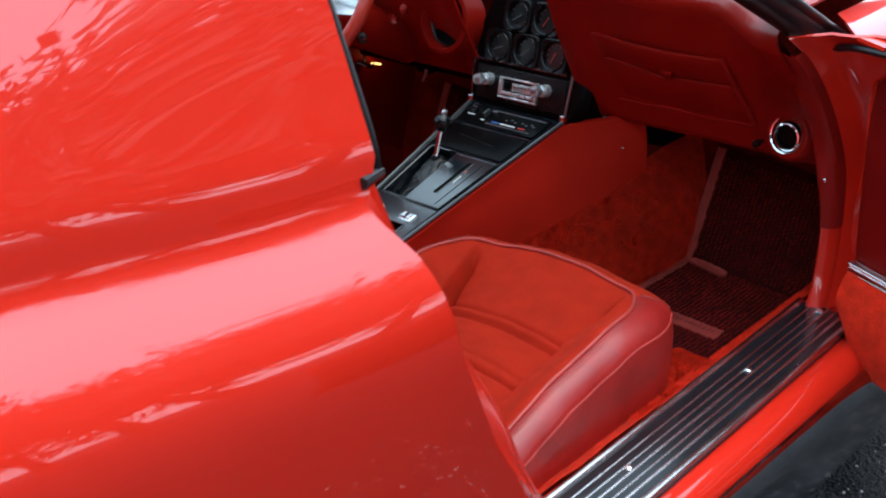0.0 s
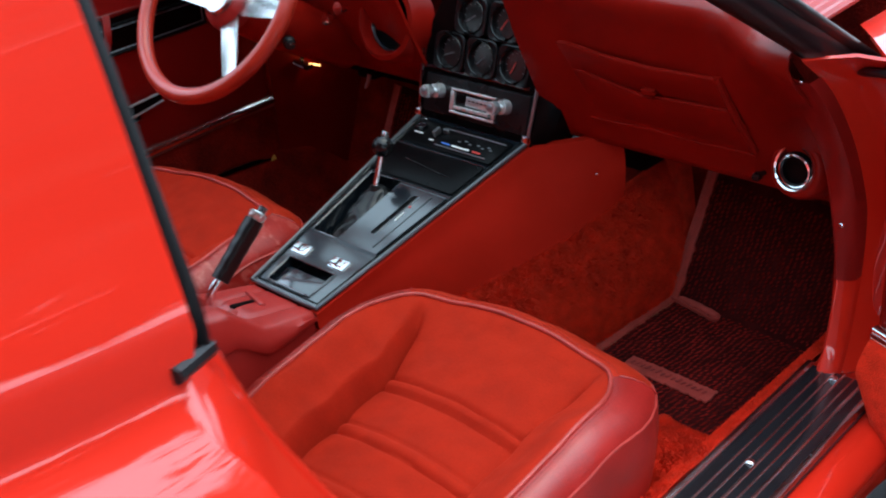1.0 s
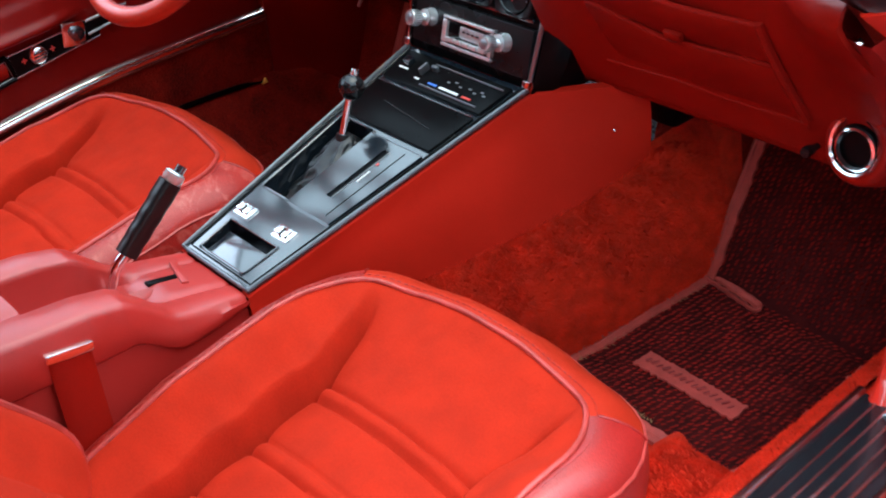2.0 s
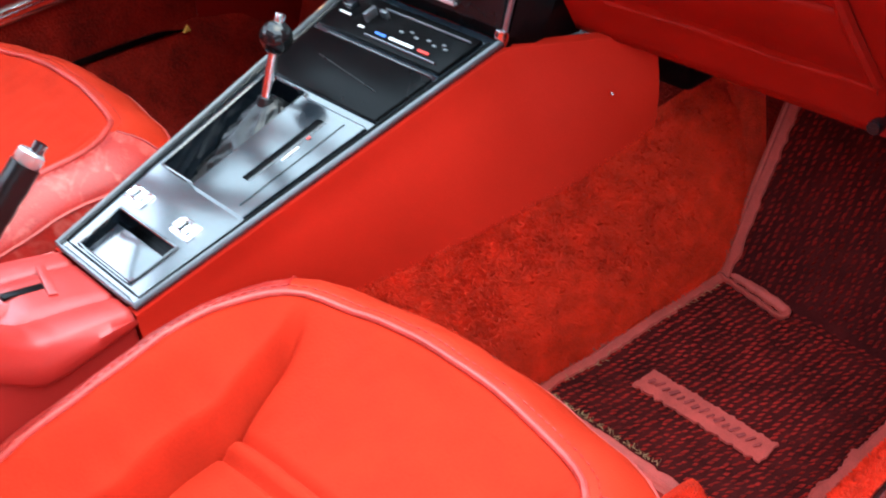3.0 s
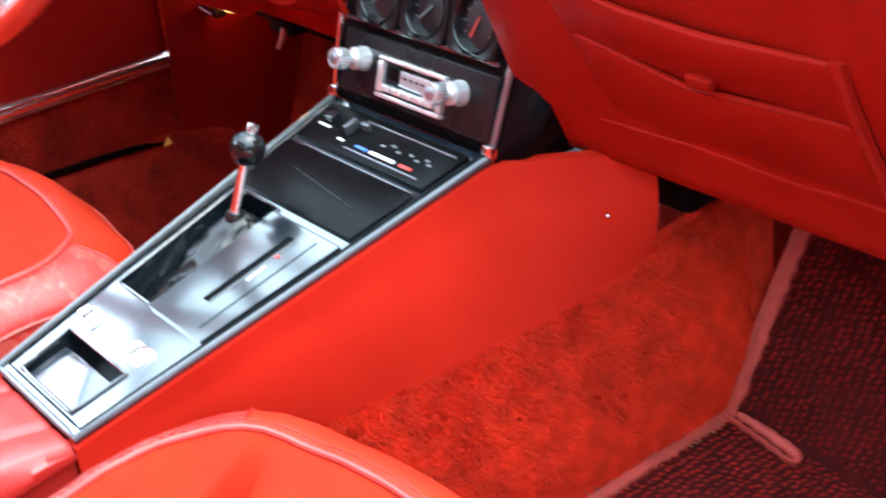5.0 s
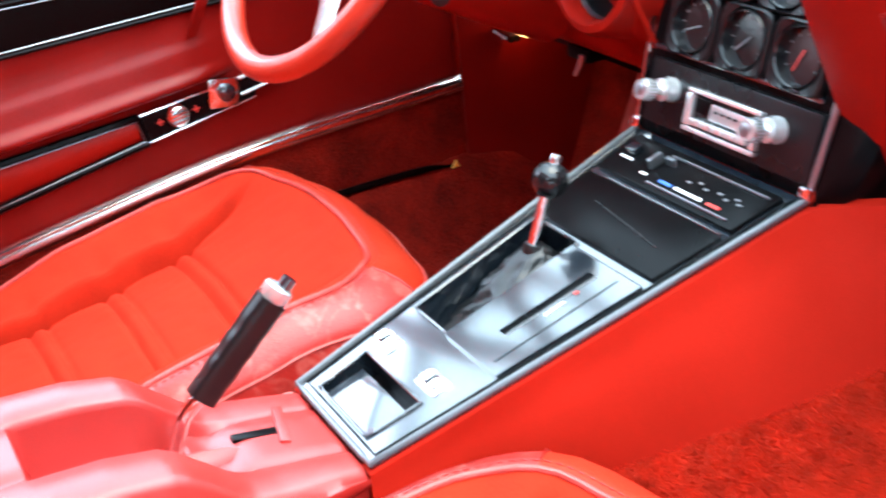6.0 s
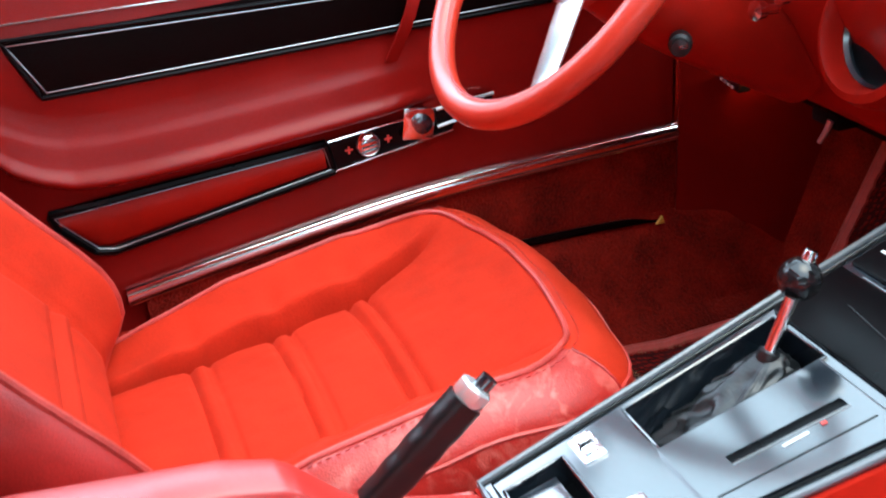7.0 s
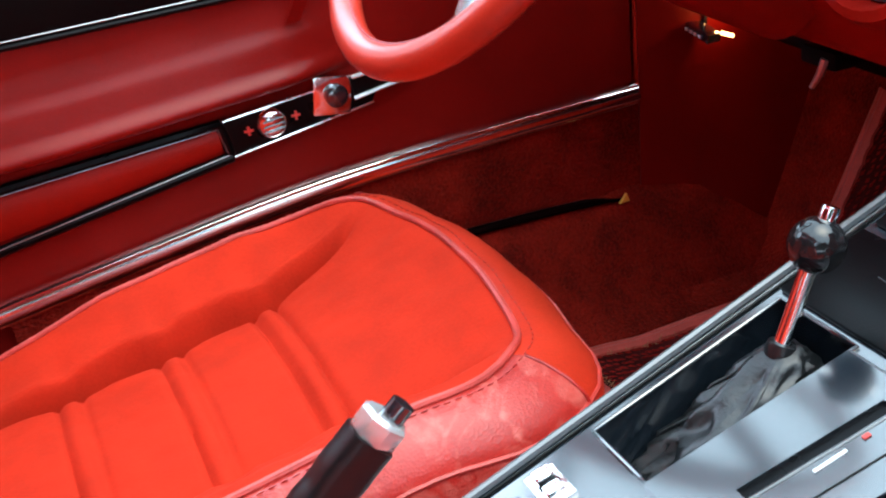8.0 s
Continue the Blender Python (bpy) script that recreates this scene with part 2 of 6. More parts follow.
def curve(points, n=6):
    """A smooth line through points (Catmull-Rom)."""
    p = [Vector(q) for q in points]
    p = [2 * p[0] - p[1], *p, 2 * p[-1] - p[-2]]
    out = []
    for i in range(1, len(p) - 2):
        for k in range(n):
            t = k / n
            a, b, c, d = p[i - 1], p[i], p[i + 1], p[i + 2]
            out.append(0.5 * (2 * b + (c - a) * t + (2 * a - 5 * b + 4 * c - d) * t * t + (3 * b - a - 3 * c + d) * t ** 3))
    out.append(p[-2])
    return out


def resample(line, n):
    d = [0.0]
    for a, b in zip(line, line[1:]):
        d.append(d[-1] + (b - a).length)
    out, j = [], 0
    for i in range(n):
        s = d[-1] * i / (n - 1)
        while j < len(line) - 2 and d[j + 1] < s:
            j += 1
        f = (s - d[j]) / max(1e-9, d[j + 1] - d[j])
        out.append(line[j].lerp(line[j + 1], min(1, f)))
    return out


def step(a, b, x):
    t = min(1, max(0, (x - a) / (b - a)))
    return t * t * (3 - 2 * t)


def ramp(x, table):
    """Straight-line interpolation in a short table of (x, value)."""
    for (a, u), (b, v) in zip(table, table[1:]):
        if x <= b:
            return u + (v - u) * max(0, (x - a) / (b - a))
    return table[-1][1]


def screw(at, axis, r, parent, name="screw"):
    bm = lathe([(0, 0.004), (r * 0.6, 0.0036), (r, 0.002), (r * 1.05, 0), (r * 1.05, -0.002)], at, axis, 12)
    return part(name, bm, CHROME, parent, "small chrome screw")


def closed_on(points, r):
    """A thin bead round a closed outline."""
    fine = [a.lerp(b, k / 6) for a, b in zip(points, points[1:] + points[:1]) for k in range(6)]
    return tube(fine, r, 8, closed=True)


# ---- ground and surroundings ----
def build_ground():
    xs = [-200, -60, -20, -6, -2, 0, 2, 6, 20, 60, 200]
    single("ground", sheet([[(x, y, 0) for x in xs] for y in xs]), ASPHALT, "dark grey weathered asphalt with pale stone chips", "ground", "structure")
    rnd = random.Random(5)
    bm = bmesh.new()
    for _ in range(1300):
        x, y, r = rnd.uniform(0.55, 1.5), rnd.uniform(-0.4, 1.2), rnd.uniform(0.0012, 0.0042)
        bmesh.ops.create_icosphere(bm, subdivisions=1, radius=r, matrix=Matrix.Translation((x, y, r * 0.2)) @ Matrix.Diagonal((1, rnd.uniform(0.6, 1.3), 0.5, 1)))
    single("stone_chippings", bm, STONE, "pale stone chips set in the asphalt", "gravel", "stuff")


def build_tree(seed, height):
    rnd = random.Random(seed)
    t = thing("tree", (0, 0, 0), "tall leafy green tree beside the parking place", "tree", "trees round the car")
    part("trunk", tube(curve([(0, 0, -0.1), (0.1, 0.05, height * 0.3), (-0.05, 0.1, height * 0.6), (0, 0, height * 0.9)]), [0.28 * (1 - 0.9 * i / 18) for i in range(19)], 9), BARK, t)
    limbs, verts, faces = [], [], []
    for i in range(11):
        a, z = i * 2.4 + rnd.random(), height * (0.28 + 0.055 * i)
        l = height * (0.34 - 0.018 * i)
        tip = Vector((math.cos(a) * l, math.sin(a) * l, z + l * 0.55))
        limbs.append(tube(curve([(0, 0, z), (tip.x * 0.5, tip.y * 0.5, z + l * 0.2), tip], 4), [0.09, 0.08, 0.07, 0.06, 0.05, 0.04, 0.03, 0.02, 0.01], 6))
        for c in range(16):
            q = Vector((0, 0, z)).lerp(tip, rnd.uniform(0.35, 1.05)) + Vector([rnd.gauss(0, 0.6) for _ in range(3)])
            for _ in range(30):
                p = q + Vector([rnd.gauss(0, 0.34) for _ in range(3)])
                u = Vector([rnd.uniform(-1, 1) for _ in range(3)]).normalized()
                w = u.orthogonal().normalized()
                s = rnd.uniform(0.12, 0.24)
                k = len(verts)
                verts += [p - u * s, p + w * s * 0.5, p + u * s, p - w * s * 0.5]
                faces.append((k, k + 1, k + 2, k + 3))
    for limb in limbs:
        part("limb", limb, BARK, t)
    me = bpy.data.meshes.new("crown")
    me.from_pydata(verts, [], faces)
    me.materials.append(LEAF)
    crown = new("crown", me)
    crown.parent = t
    tagged(crown, "crown of many small green leaves", kind="stuff")
    ORIGIN[crown.name] = Vector((0, 0, 0))
    return t


build_ground()
first_tree = build_tree(3, 10.5)
first_tree.matrix_basis = pose(9.6, -6.0, 0, 0, 0, 20) @ Matrix.Scale(0.80, 4)
rnd = random.Random(8)
# a near row beside the car, open to the sky overhead, and a far belt that closes the horizon
TREES = [(7.2, 3.6, 0.76), (7.3, -1.0, 0.70), (7.2, 8.0, 0.82), (9.4, -3.2, 0.80), (10.0, 4.2, 0.82), (8.6, -11.5, 0.9), (10.5, 9.5, 0.84), (3.5, -11.0, 0.92), (-3.0, -11.5, 0.9), (13.0, -3.5, 0.95), (13.0, -8.5, 0.95),
         (9.8, 6.8, 0.86), (7.6, 11.0, 0.88), (-8.2, 7.4, 0.78), (-10.5, 3.0, 0.66), (-12.0, -3.0, 0.7), (-10.0, -8.5, 0.8), (6.0, 13.5, 0.9)]
TREES += [((19 + 7 * (k % 3)) * math.cos(k * 0.2244), (19 + 7 * (k % 3)) * math.sin(k * 0.2244), rnd.uniform(0.85, 1.15)) for k in range(28) if k not in (1, 2, 3, 4, 7, 8, 9)]
for x, y, size in TREES:
    copy_thing(first_tree, pose(x, y, 0, 0, 0, rnd.uniform(0, 360)) @ Matrix.Scale(size, 4))


# ---- car body ----
car = thing("car", (0, 0, 0), "red glossy two-seat sports car standing on asphalt, passenger door open", "car")

# rear wing: (x, z) outline at the door's rear edge, and how far forward the skin reaches at each height
WING = [(0.735, 1.34), (0.795, 1.20), (0.830, 1.11), (0.850, 1.055), (0.850, 1.024), (0.870, 1.002), (0.897, 0.972), (0.918, 0.935), (0.924, 0.895), (0.920, 0.82),
        (0.906, 0.70), (0.888, 0.56), (0.866, 0.44), (0.836, 0.34), (0.80, 0.26), (0.76, 0.22)]
WING_FRONT = [(0.2, -0.44), (0.36, -0.47), (0.5, -0.55), (0.62, -0.63), (0.75, -0.70), (0.87, -0.745), (0.97, -0.762), (1.015, -0.785), (1.045, -0.764), (1.34, -0.748)]


def wing_rows(s):
    outline = resample(curve([(x, 0, z) for x, z in WING], 6), 60)
    rows = []
    for k in range(26):
        f = (k / 25) ** 1.6
        row = []
        for p in outline:
            y0 = ramp(p.z, WING_FRONT)
            y = y0 + (-2.35 - y0) * f
            d = -0.76 - y
            haunch = 0.075 * step(0.0, 0.55, d) - 0.16 * step(0.7, 1.6, d)
            high = step(0.55, 1.0, p.z)
            flare = 0.035 * step(0.0, 0.6, d) * step(0.3, 0.8, p.z) - 0.22 * step(0.5, 1.7, d) * step(1.0, 1.25, p.z)
            row.append(Vector((s * (p.x + flare), y, p.z + haunch * high * (1 - 0.6 * step(1.05, 1.3, p.z)))))
        rows.append(row)
    return rows


def build_wing(s):
    rows = wing_rows(s)
    wing = part("quarter_panel", sheet(rows, thick=0.006), PAINT, car, "red glossy rear quarter panel with a rounded shoulder")
    # rabbet in which the door shuts, set in from the skin
    edge = [rows[0][i] for i in range(17, 56)]
    inner = resample(curve([(s * 0.792, -0.722, 1.005), (s * 0.786, -0.685, 0.91), (s * 0.776, -0.632, 0.81), (s * 0.758, -0.568, 0.70), (s * 0.742, -0.51, 0.60),
                            (s * 0.722, -0.452, 0.48), (s * 0.702, -0.398, 0.39), (s * 0.69, -0.36, 0.335)], 6), len(edge))
    e1 = [p + Vector((-s * 0.006, 0, -0.004)) for p in edge]
    e2 = [p.lerp(q, 0.30) + Vector((-s * 0.020, -0.012, 0)) for p, q in zip(edge, inner)]
    e3 = [p.lerp(q, 0.42) + Vector((-s * 0.020, 0.0, 0)) for p, q in zip(edge, inner)]
    e4 = [p.lerp(q, 0.92) + Vector((-s * 0.004, 0.0, 0)) for p, q in zip(edge, inner)]
    e6 = [q + Vector((-s * 0.03, -0.012, 0)) for q in inner]
    e7 = [q + Vector((-s * 0.06, -0.14, 0)) for q in inner]
    part("lock_pillar", sheet([e1, e2, e3, e4, inner, e6, e7]), PAINT, car, "red painted door shut face")
    part("jamb_roll", tube([q + Vector((-s * 0.012, -0.010, 0)) for q in inner], 0.017, 10), PAINT, car, "rounded red door pillar edge")
    seal = resample(curve([(s * 0.836, -0.752, 1.030), (s * 0.834, -0.752, 1.06), (s * 0.816, -0.750, 1.11), (s * 0.780, -0.746, 1.20), (s * 0.722, -0.738, 1.34)]), 24)
    part("weatherstrip", tube(seal, 0.0052, 8), RUBBER, car, "dark grey rubber door seal")
    part("weatherstrip", tube(curve([(s * 0.836, -0.748, 1.034), (s * 0.846, -0.766, 1.038), (s * 0.852, -0.783, 1.039)]), 0.0056, 8), RUBBER, car, "dark grey rubber door seal")
    return wing


build_wing(1)
build_wing(-1)
ROOF = [(-0.66, 1.325, 0.68), (-0.75, 1.337, 0.70), (-0.95, 1.335, 0.70), (-1.15, 1.31, 0.68), (-1.3, 1.28, 0.66)]
part("roof", sheet([[(w * u, y, z + 0.028 * (1 - u * u) - 0.012 * abs(u) ** 6) for u in [-1 + 0.1 * i for i in range(21)]] for y, z, w in ROOF], thick=0.022), PAINT, car, "red roof band behind the seats")
part("roof_bar", sheet([[(0.065 * u, y, z - 0.012 * u * u) for u in (-1, -0.6, 0, 0.6, 1)] for y, z in ((-0.25, 1.25), (-0.30, 1.272), (-0.45, 1.318), (-0.60, 1.348), (-0.70, 1.36))], thick=0.03), PAINT, car, "red centre bar between the roof panels")
for s in (-1, 1):
    panel = [[(s * (0.068 + (w - 0.068) * u), y, z + 0.020 - 0.062 * u ** 3) for u in [i / 10 for i in range(11)]] for y, z, w in ((-0.262, 1.262, 0.600), (-0.32, 1.283, 0.616), (-0.42, 1.312, 0.632), (-0.52, 1.333, 0.646), (-0.60, 1.343, 0.656), (-0.648, 1.346, 0.664))]
    part("roof_panel", sheet(panel, thick=-0.022), PAINT, car, "red painted lift-off roof panel")
part("rear_bulkhead", sheet([[(x, y, z) for x in (-0.74, -0.4, 0, 0.4, 0.74)] for y, z in ((-0.62, 0.22), (-0.72, 0.6), (-0.80, 0.86), (-1.3, 0.90), (-1.6, 1.0))], thick=0.02), CARPET_SHADED, car, "red carpeted bulkhead and luggage shelf")


def build_sill(s):
    # body sill under the door, its ribbed tread plate and the metal strip below
    prof = [(0.648, 0.25), (0.650, 0.335), (0.658, 0.342)] if s > 0 else [(0.716, 0.25), (0.718, 0.335), (0.725, 0.342)]
    prof += [(0.785, 0.342), (0.800, 0.344), (0.812, 0.340), (0.823, 0.332), (0.831, 0.318), (0.834, 0.30), (0.838, 0.25), (0.80, 0.18)]
    ys = [-0.5 + 0.05 * i for i in range(21)]
    part("sill", sheet([[(s * x, y, z) for x, z in prof] for y in ys]), PAINT, car, "red painted door sill")
    part("rocker_moulding", sheet([[(s * x, y, z) for x, z in ((0.836, 0.316), (0.842, 0.316), (0.848, 0.308), (0.852, 0.270), (0.852, 0.20), (0.846, 0.165))] for y in ys], thick=0.003), ROCKER, car, "dull grey metal rocker moulding")
    if s < 0:
        return
    plate = part("tread_plate", box((s * 0.7235, -0.025, 0.3465), (0.127, 0.84, 0.007), 0.003, Matrix.Rotation(radians(1.25 * s), 4, "Z")), SCUFF, car, "black and silver ribbed sill tread plate")
    for i, (x, w) in enumerate(((0.665, 0.011), (0.690, 0.0032), (0.7065, 0.0032), (0.7215, 0.0045), (0.737, 0.0032), (0.7525, 0.0055), (0.776, 0.012))):
        line = [(s * (x + 0.002 - 0.0218 * (y + 0.025)), y, 0.3495) for y in [-0.444 + 0.0838 * k for k in range(11)]]
        part("rib", tube(line, w * 0.62, 10), ALU, plate, "polished rib")
    for y in (-0.22, 0.125, 0.375):
        screw((s * (0.7145 - 0.022 * y), y, 0.351), (0, 0, 1), 0.006, plate)


build_sill(1)
build_sill(-1)


# ---- floor, footwells ----
def side_x(y):
    """Half width of the console at its lower edge."""
    return max(0.084, 0.080 + 0.326 * y)


def side_z(y):
    """Height of the console's lower edge."""
    return ramp(y, [(-0.35, 0.28), (-0.1, 0.345), (0.05, 0.376), (0.143, 0.393), (0.256, 0.410), (0.385, 0.440), (0.46, 0.470), (0.49, 0.487), (0.56, 0.497), (0.75, 0.505)])


def lumpy(p, amp, scale):
    return p + Vector((0, 0, amp * noise.noise(p * scale)))


def build_floor():
    floor = thing("floor", (0, 0, 0.2), "red cut-pile carpet over the car floor and footwells", "carpet", kind="structure")
    xs = [-0.66 + 0.03 * i for i in range(45)]
    ys = [-0.65 + 0.03 * i for i in range(44)]
    part("floor_carpet", sheet([[lumpy(Vector((x, y, 0.182)), 0.004, 9) for x in xs] for y in ys], thick=-0.02), CARPET, floor)
    for s in (1, -1):
        rows = []
        for i in range(36):
            y = -0.35 + 1.05 * i / 35
            top = Vector((s * (min(0.245, side_x(y)) - 0.012), y, side_z(y) + 0.012))
            foot = Vector((s * (0.185 + 0.05 * step(0.0, 0.3, y) + 0.04 * step(0.3, 0.6, y)), y, 0.215 + 0.03 * step(0.3, 0.6, y)))
            mid = top.lerp(foot, 0.5) + Vector((s * 0.022, 0, 0.0))
            c = curve([top, mid, foot], 8)
            rows.append([p + Vector((s * 0.006 * noise.noise(p * 11), 0, 0.004 * noise.noise(p * 17))) for p in c])
        part("tunnel_carpet", sheet(rows), CARPET, floor, "bright red shaggy carpet on the transmission tunnel")
        # toe boards take the darkened carpet: footwell shade held in the colour
        part("toe_board", sheet([[(s * x, y, z) for x in (0.10, 0.2, 0.3, 0.4, 0.5, 0.6, 0.68)] for y, z in ((0.58, 0.212), (0.63, 0.26), (0.66, 0.36), (0.69, 0.47), (0.72, 0.60), (0.74, 0.86))], thick=-0.02), CARPET_SHADED, floor, "red carpeted toe board, darkened for footwell shade")
        # driver's panel borrows the darker door vinyl in place of footwell shade
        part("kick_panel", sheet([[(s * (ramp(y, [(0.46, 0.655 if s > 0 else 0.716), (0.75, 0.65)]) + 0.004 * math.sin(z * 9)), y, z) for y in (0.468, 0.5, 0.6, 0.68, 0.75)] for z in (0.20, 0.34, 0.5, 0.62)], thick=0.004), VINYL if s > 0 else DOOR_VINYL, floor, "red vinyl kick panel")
        rows = [[Vector((s * x, y, z)) + Vector((s * 0.004 * noise.noise(Vector((x, y, z)) * 14), 0, 0.004 * noise.noise(Vector((x, y, z)) * 19))) for x, z in
                 (((0.53, 0.198), (0.572, 0.203), (0.586, 0.240), (0.606, 0.295), (0.632, 0.336), (0.655, 0.347)) if s > 0 else ((0.54, 0.198), (0.60, 0.204), (0.65, 0.228), (0.676, 0.285), (0.694, 0.345), (0.716, 0.362)))] for y in [-0.5 + 0.04 * i for i in range(31)]]
        if s < 0:
            part("sill_seal", tube(curve([(-0.706, -0.1, 0.356), (-0.706, 0.15, 0.361), (-0.702, 0.36, 0.359), (-0.697, 0.43, 0.352)]), [0.0058] * 14 + [0.005, 0.004, 0.003, 0.0025, 0.002], 8), INSERT, floor, "dark rubber sill seal")
        # driver's sill: the same carpet with the shade put into its colour
        part("sill_carpet", sheet(rows), CARPET if s > 0 else CARPET_SHADED, floor, "bright red carpet up the inside of the sill")
    rows = []
    for i in range(25):
        x = 0.455 + 0.135 * i / 24
        f = step(0.455, 0.50, x)
        rows.append([Vector((x, y + 0.02 * (1 - f), z)) + Vector((0, 0.005 * noise.noise(Vector((x * 25, y * 25, z))), 0.005 * noise.noise(Vector((x * 22, y * 22, 3))))) for y, z in ((0.06, 0.20), (0.12, 0.222 + 0.02 * f), (0.18, 0.232 + 0.028 * f), (0.235, 0.230 + 0.026 * f), (0.265, 0.226 + 0.014 * f), (0.282, 0.218 + 0.004 * f), (0.288, 0.205))])
    part("carpet_roll", sheet(rows), CARPET, floor, "swelling of red carpet beside the sill")
    return floor


floor = build_floor()


# ---- seats ----
def cushion_height(u, y, low=0.0):
    """Height of the padded top at u across from the seat's middle and y along the car."""
    mid = ramp(y, [(-0.50, 0.372), (-0.31, 0.386), (-0.20, 0.404), (-0.10, 0.425), (-0.04, 0.446), (0.02, 0.468), (0.04, 0.478), (0.06, 0.486)])
    rim = ramp(y, [(-0.50, 0.390), (-0.38, 0.418), (-0.25, 0.463), (-0.10, 0.491), (0.0, 0.496), (0.06, 0.489)])
    front = step(-0.04, 0.035, y)
    crease = 0.137 - 0.0025 * math.cos(2 * math.pi * (y + 0.107) / 0.098) * (1 - front) + 0.026 * step(-0.11, 0.03, y)
    b = (1 - front) * (0.55 * step(crease + 0.001, crease + 0.014, abs(u)) + 0.45 * step(crease + 0.004, crease + 0.078, abs(u))) + front * step(0.11, 0.20, abs(u))
    rim -= low * step(0.06, 0.2, -u) * step(0.06, -0.08, y)
    dome = 1 - step(-0.09, 0.03, y)
    z = mid + (0.006 * (1 - (u / 0.14) ** 2) - 0.010 * dome * (u / 0.14) ** 2) * (1 - b) + (rim - mid) * b
    for c in (-0.107, -0.205, -0.305):
        inside = 1 - step(0.125, 0.155, abs(u))
        puff = 1.0 if c > -0.15 else 0.75
        for k, d in ((c - 0.0115, 0.0062 * puff), (c + 0.0115, 0.0062 * puff)):
            z -= d * inside * math.exp(-((y - k) / 0.0036) ** 2)
        z += 0.0045 * puff * inside * math.exp(-((y - c) / 0.010) ** 2)
        z -= (0.006 if low else 0.003) * math.exp(-((y - c) / 0.015) ** 2) * math.exp(-((abs(u) - 0.16) / 0.03) ** 2)
    z -= 0.030 * math.exp(-((abs(u) - crease) / 0.0042) ** 2) * (1 - step(-0.05, 0.018, y))
    z += 0.0016 * noise.noise(Vector((u * 14 + y * 9, y * 34 - u * 16, 7.7))) * (1 - step(0.12, 0.16, abs(u)))
    z += 0.0012 * noise.noise(Vector((u * 22, y * 22, 1.3))) + 0.0007 * noise.noise(Vector((u * 60, y * 45, 4.3)))
    return z


def seat_loop(n):
    """Plan of the welt round the cushion, from rear inner corner over the front to the rear outer corner."""
    pts = [(-0.220, -0.50), (-0.222, -0.3), (-0.220, -0.10), (-0.211, -0.025), (-0.178, 0.022), (-0.13, 0.043), (-0.06, 0.052), (0.0, 0.054)]
    pts += [(-x, y) for x, y in reversed(pts[:-1])]
    return resample(curve([(x, y, 0) for x, y in pts], 8), n)


def build_seat(cx, low=0.0):
    """A bucket seat; low: how far the door-side bolster is pressed down on the driver's."""
    st = thing("bucket_seat", (cx, -0.2, 0.2), "red bucket seat with velour cushions and leather bolsters", "seat", "pair of bucket seats")
    loop = seat_loop(81)
    half = len(loop) // 2
    # even steps along the car, so that the seams stay crisp
    fine = []
    for j in range(161):
        y = -0.50 + 0.553 * j / 160
        w = max(0.004, ramp(y, sorted((p.y, abs(p.x)) for p in loop[:half + 1])))
        fine.append([Vector((cx + u * w, y, cushion_height(u * w, y, low))) for u in [-1 + 2 * k / 160 for k in range(161)]])
    part("cushion", sheet(fine), VELOUR, st, "bright red velour cushion with rolled cross seams", sharp=75)
    welt = [Vector((cx + p.x, p.y, cushion_height(p.x, p.y, low) + 0.001)) for p in loop]
    part("piping", tube(welt, 0.0033, 8), PIPING, st, "worn red leather piping")
    rings = []
    for f, out, drop in ((0, 0.0, 0.001), (1, 0.008, 0.000), (2, 0.018, 0.005), (3, 0.028, 0.013), (4, 0.036, 0.023), (5, 0.0395, 0.029), (6, 0.0408, 0.034), (7, 0.0425, 0.042), (8, 0.0435, 0.075), (9, 0.041, 0.112), (10, 0.036, 0.16), (11, 0.024, 0.225)):
        ring = []
        for i, p in enumerate(loop):
            a, b = loop[max(0, i - 1)], loop[min(len(loop) - 1, i + 1)]
            nrm = Vector((-(b - a).y, (b - a).x, 0)).normalized()
            w = out * (1.0 + 0.35 * max(0, nrm.y) + 0.55 * max(0, nrm.y) * abs(nrm.x))
            z = cushion_height(p.x, p.y, low) - drop - 0.02 * (drop / 0.235) * max(0, nrm.y)
            q = Vector((cx + p.x, p.y, z)) + nrm * w
            ring.append(q + nrm * 0.0016 * noise.noise(q * 30))
        rings.append(ring)
    # rubbed pale on the side by the console
    rubbed, plain = (LEATHER_WORN, "red leather side bolster rubbed pale"), (LEATHER, "red leather side bolster")
    panels = (plain, rubbed) if low else (rubbed, plain)
    for i, j, (m, label) in ((0, 29, panels[0]), (29, 51, (LEATHER_FRONT, "smooth red leather front bolster")), (51, 80, panels[1])):
        part("bolster", sheet([r[i:j + 1] for r in rings]), m, st, label, sharp=60)
    part("piping", tube([p + Vector((0, 0, 0.0005)) for p in rings[6]], 0.0022, 6), PIPING, st, "fine leather edge seam")
    stitches = bmesh.new()
    for i in range(len(loop) * 2 - 2):
        a, b = rings[1][i // 2], rings[1][i // 2 + 1]
        p, d = a.lerp(b, (i % 2) / 2 + 0.15), (b - a) * 0.16
        bmesh.ops.create_cube(stitches, size=1.0, matrix=Matrix.Translation(p + d + Vector((0, 0, 0.0006))) @ d.to_track_quat("X", "Z").to_matrix().to_4x4() @ Matrix.Diagonal((d.length * 1.7, 0.0009, 0.0007, 1)))
    part("stitching", stitches, LEATHER, st, "row of worn stitches", smooth=False)
    for i in (29, 51):
        stitch = [rings[k][i] + (rings[k][i] - Vector((cx, -0.2, 0.38))).normalized() * 0.001 for k in range(1, 7)]
        part("seam", tube(stitch, 0.0013, 6), LEATHER, st, "stitched leather seam")
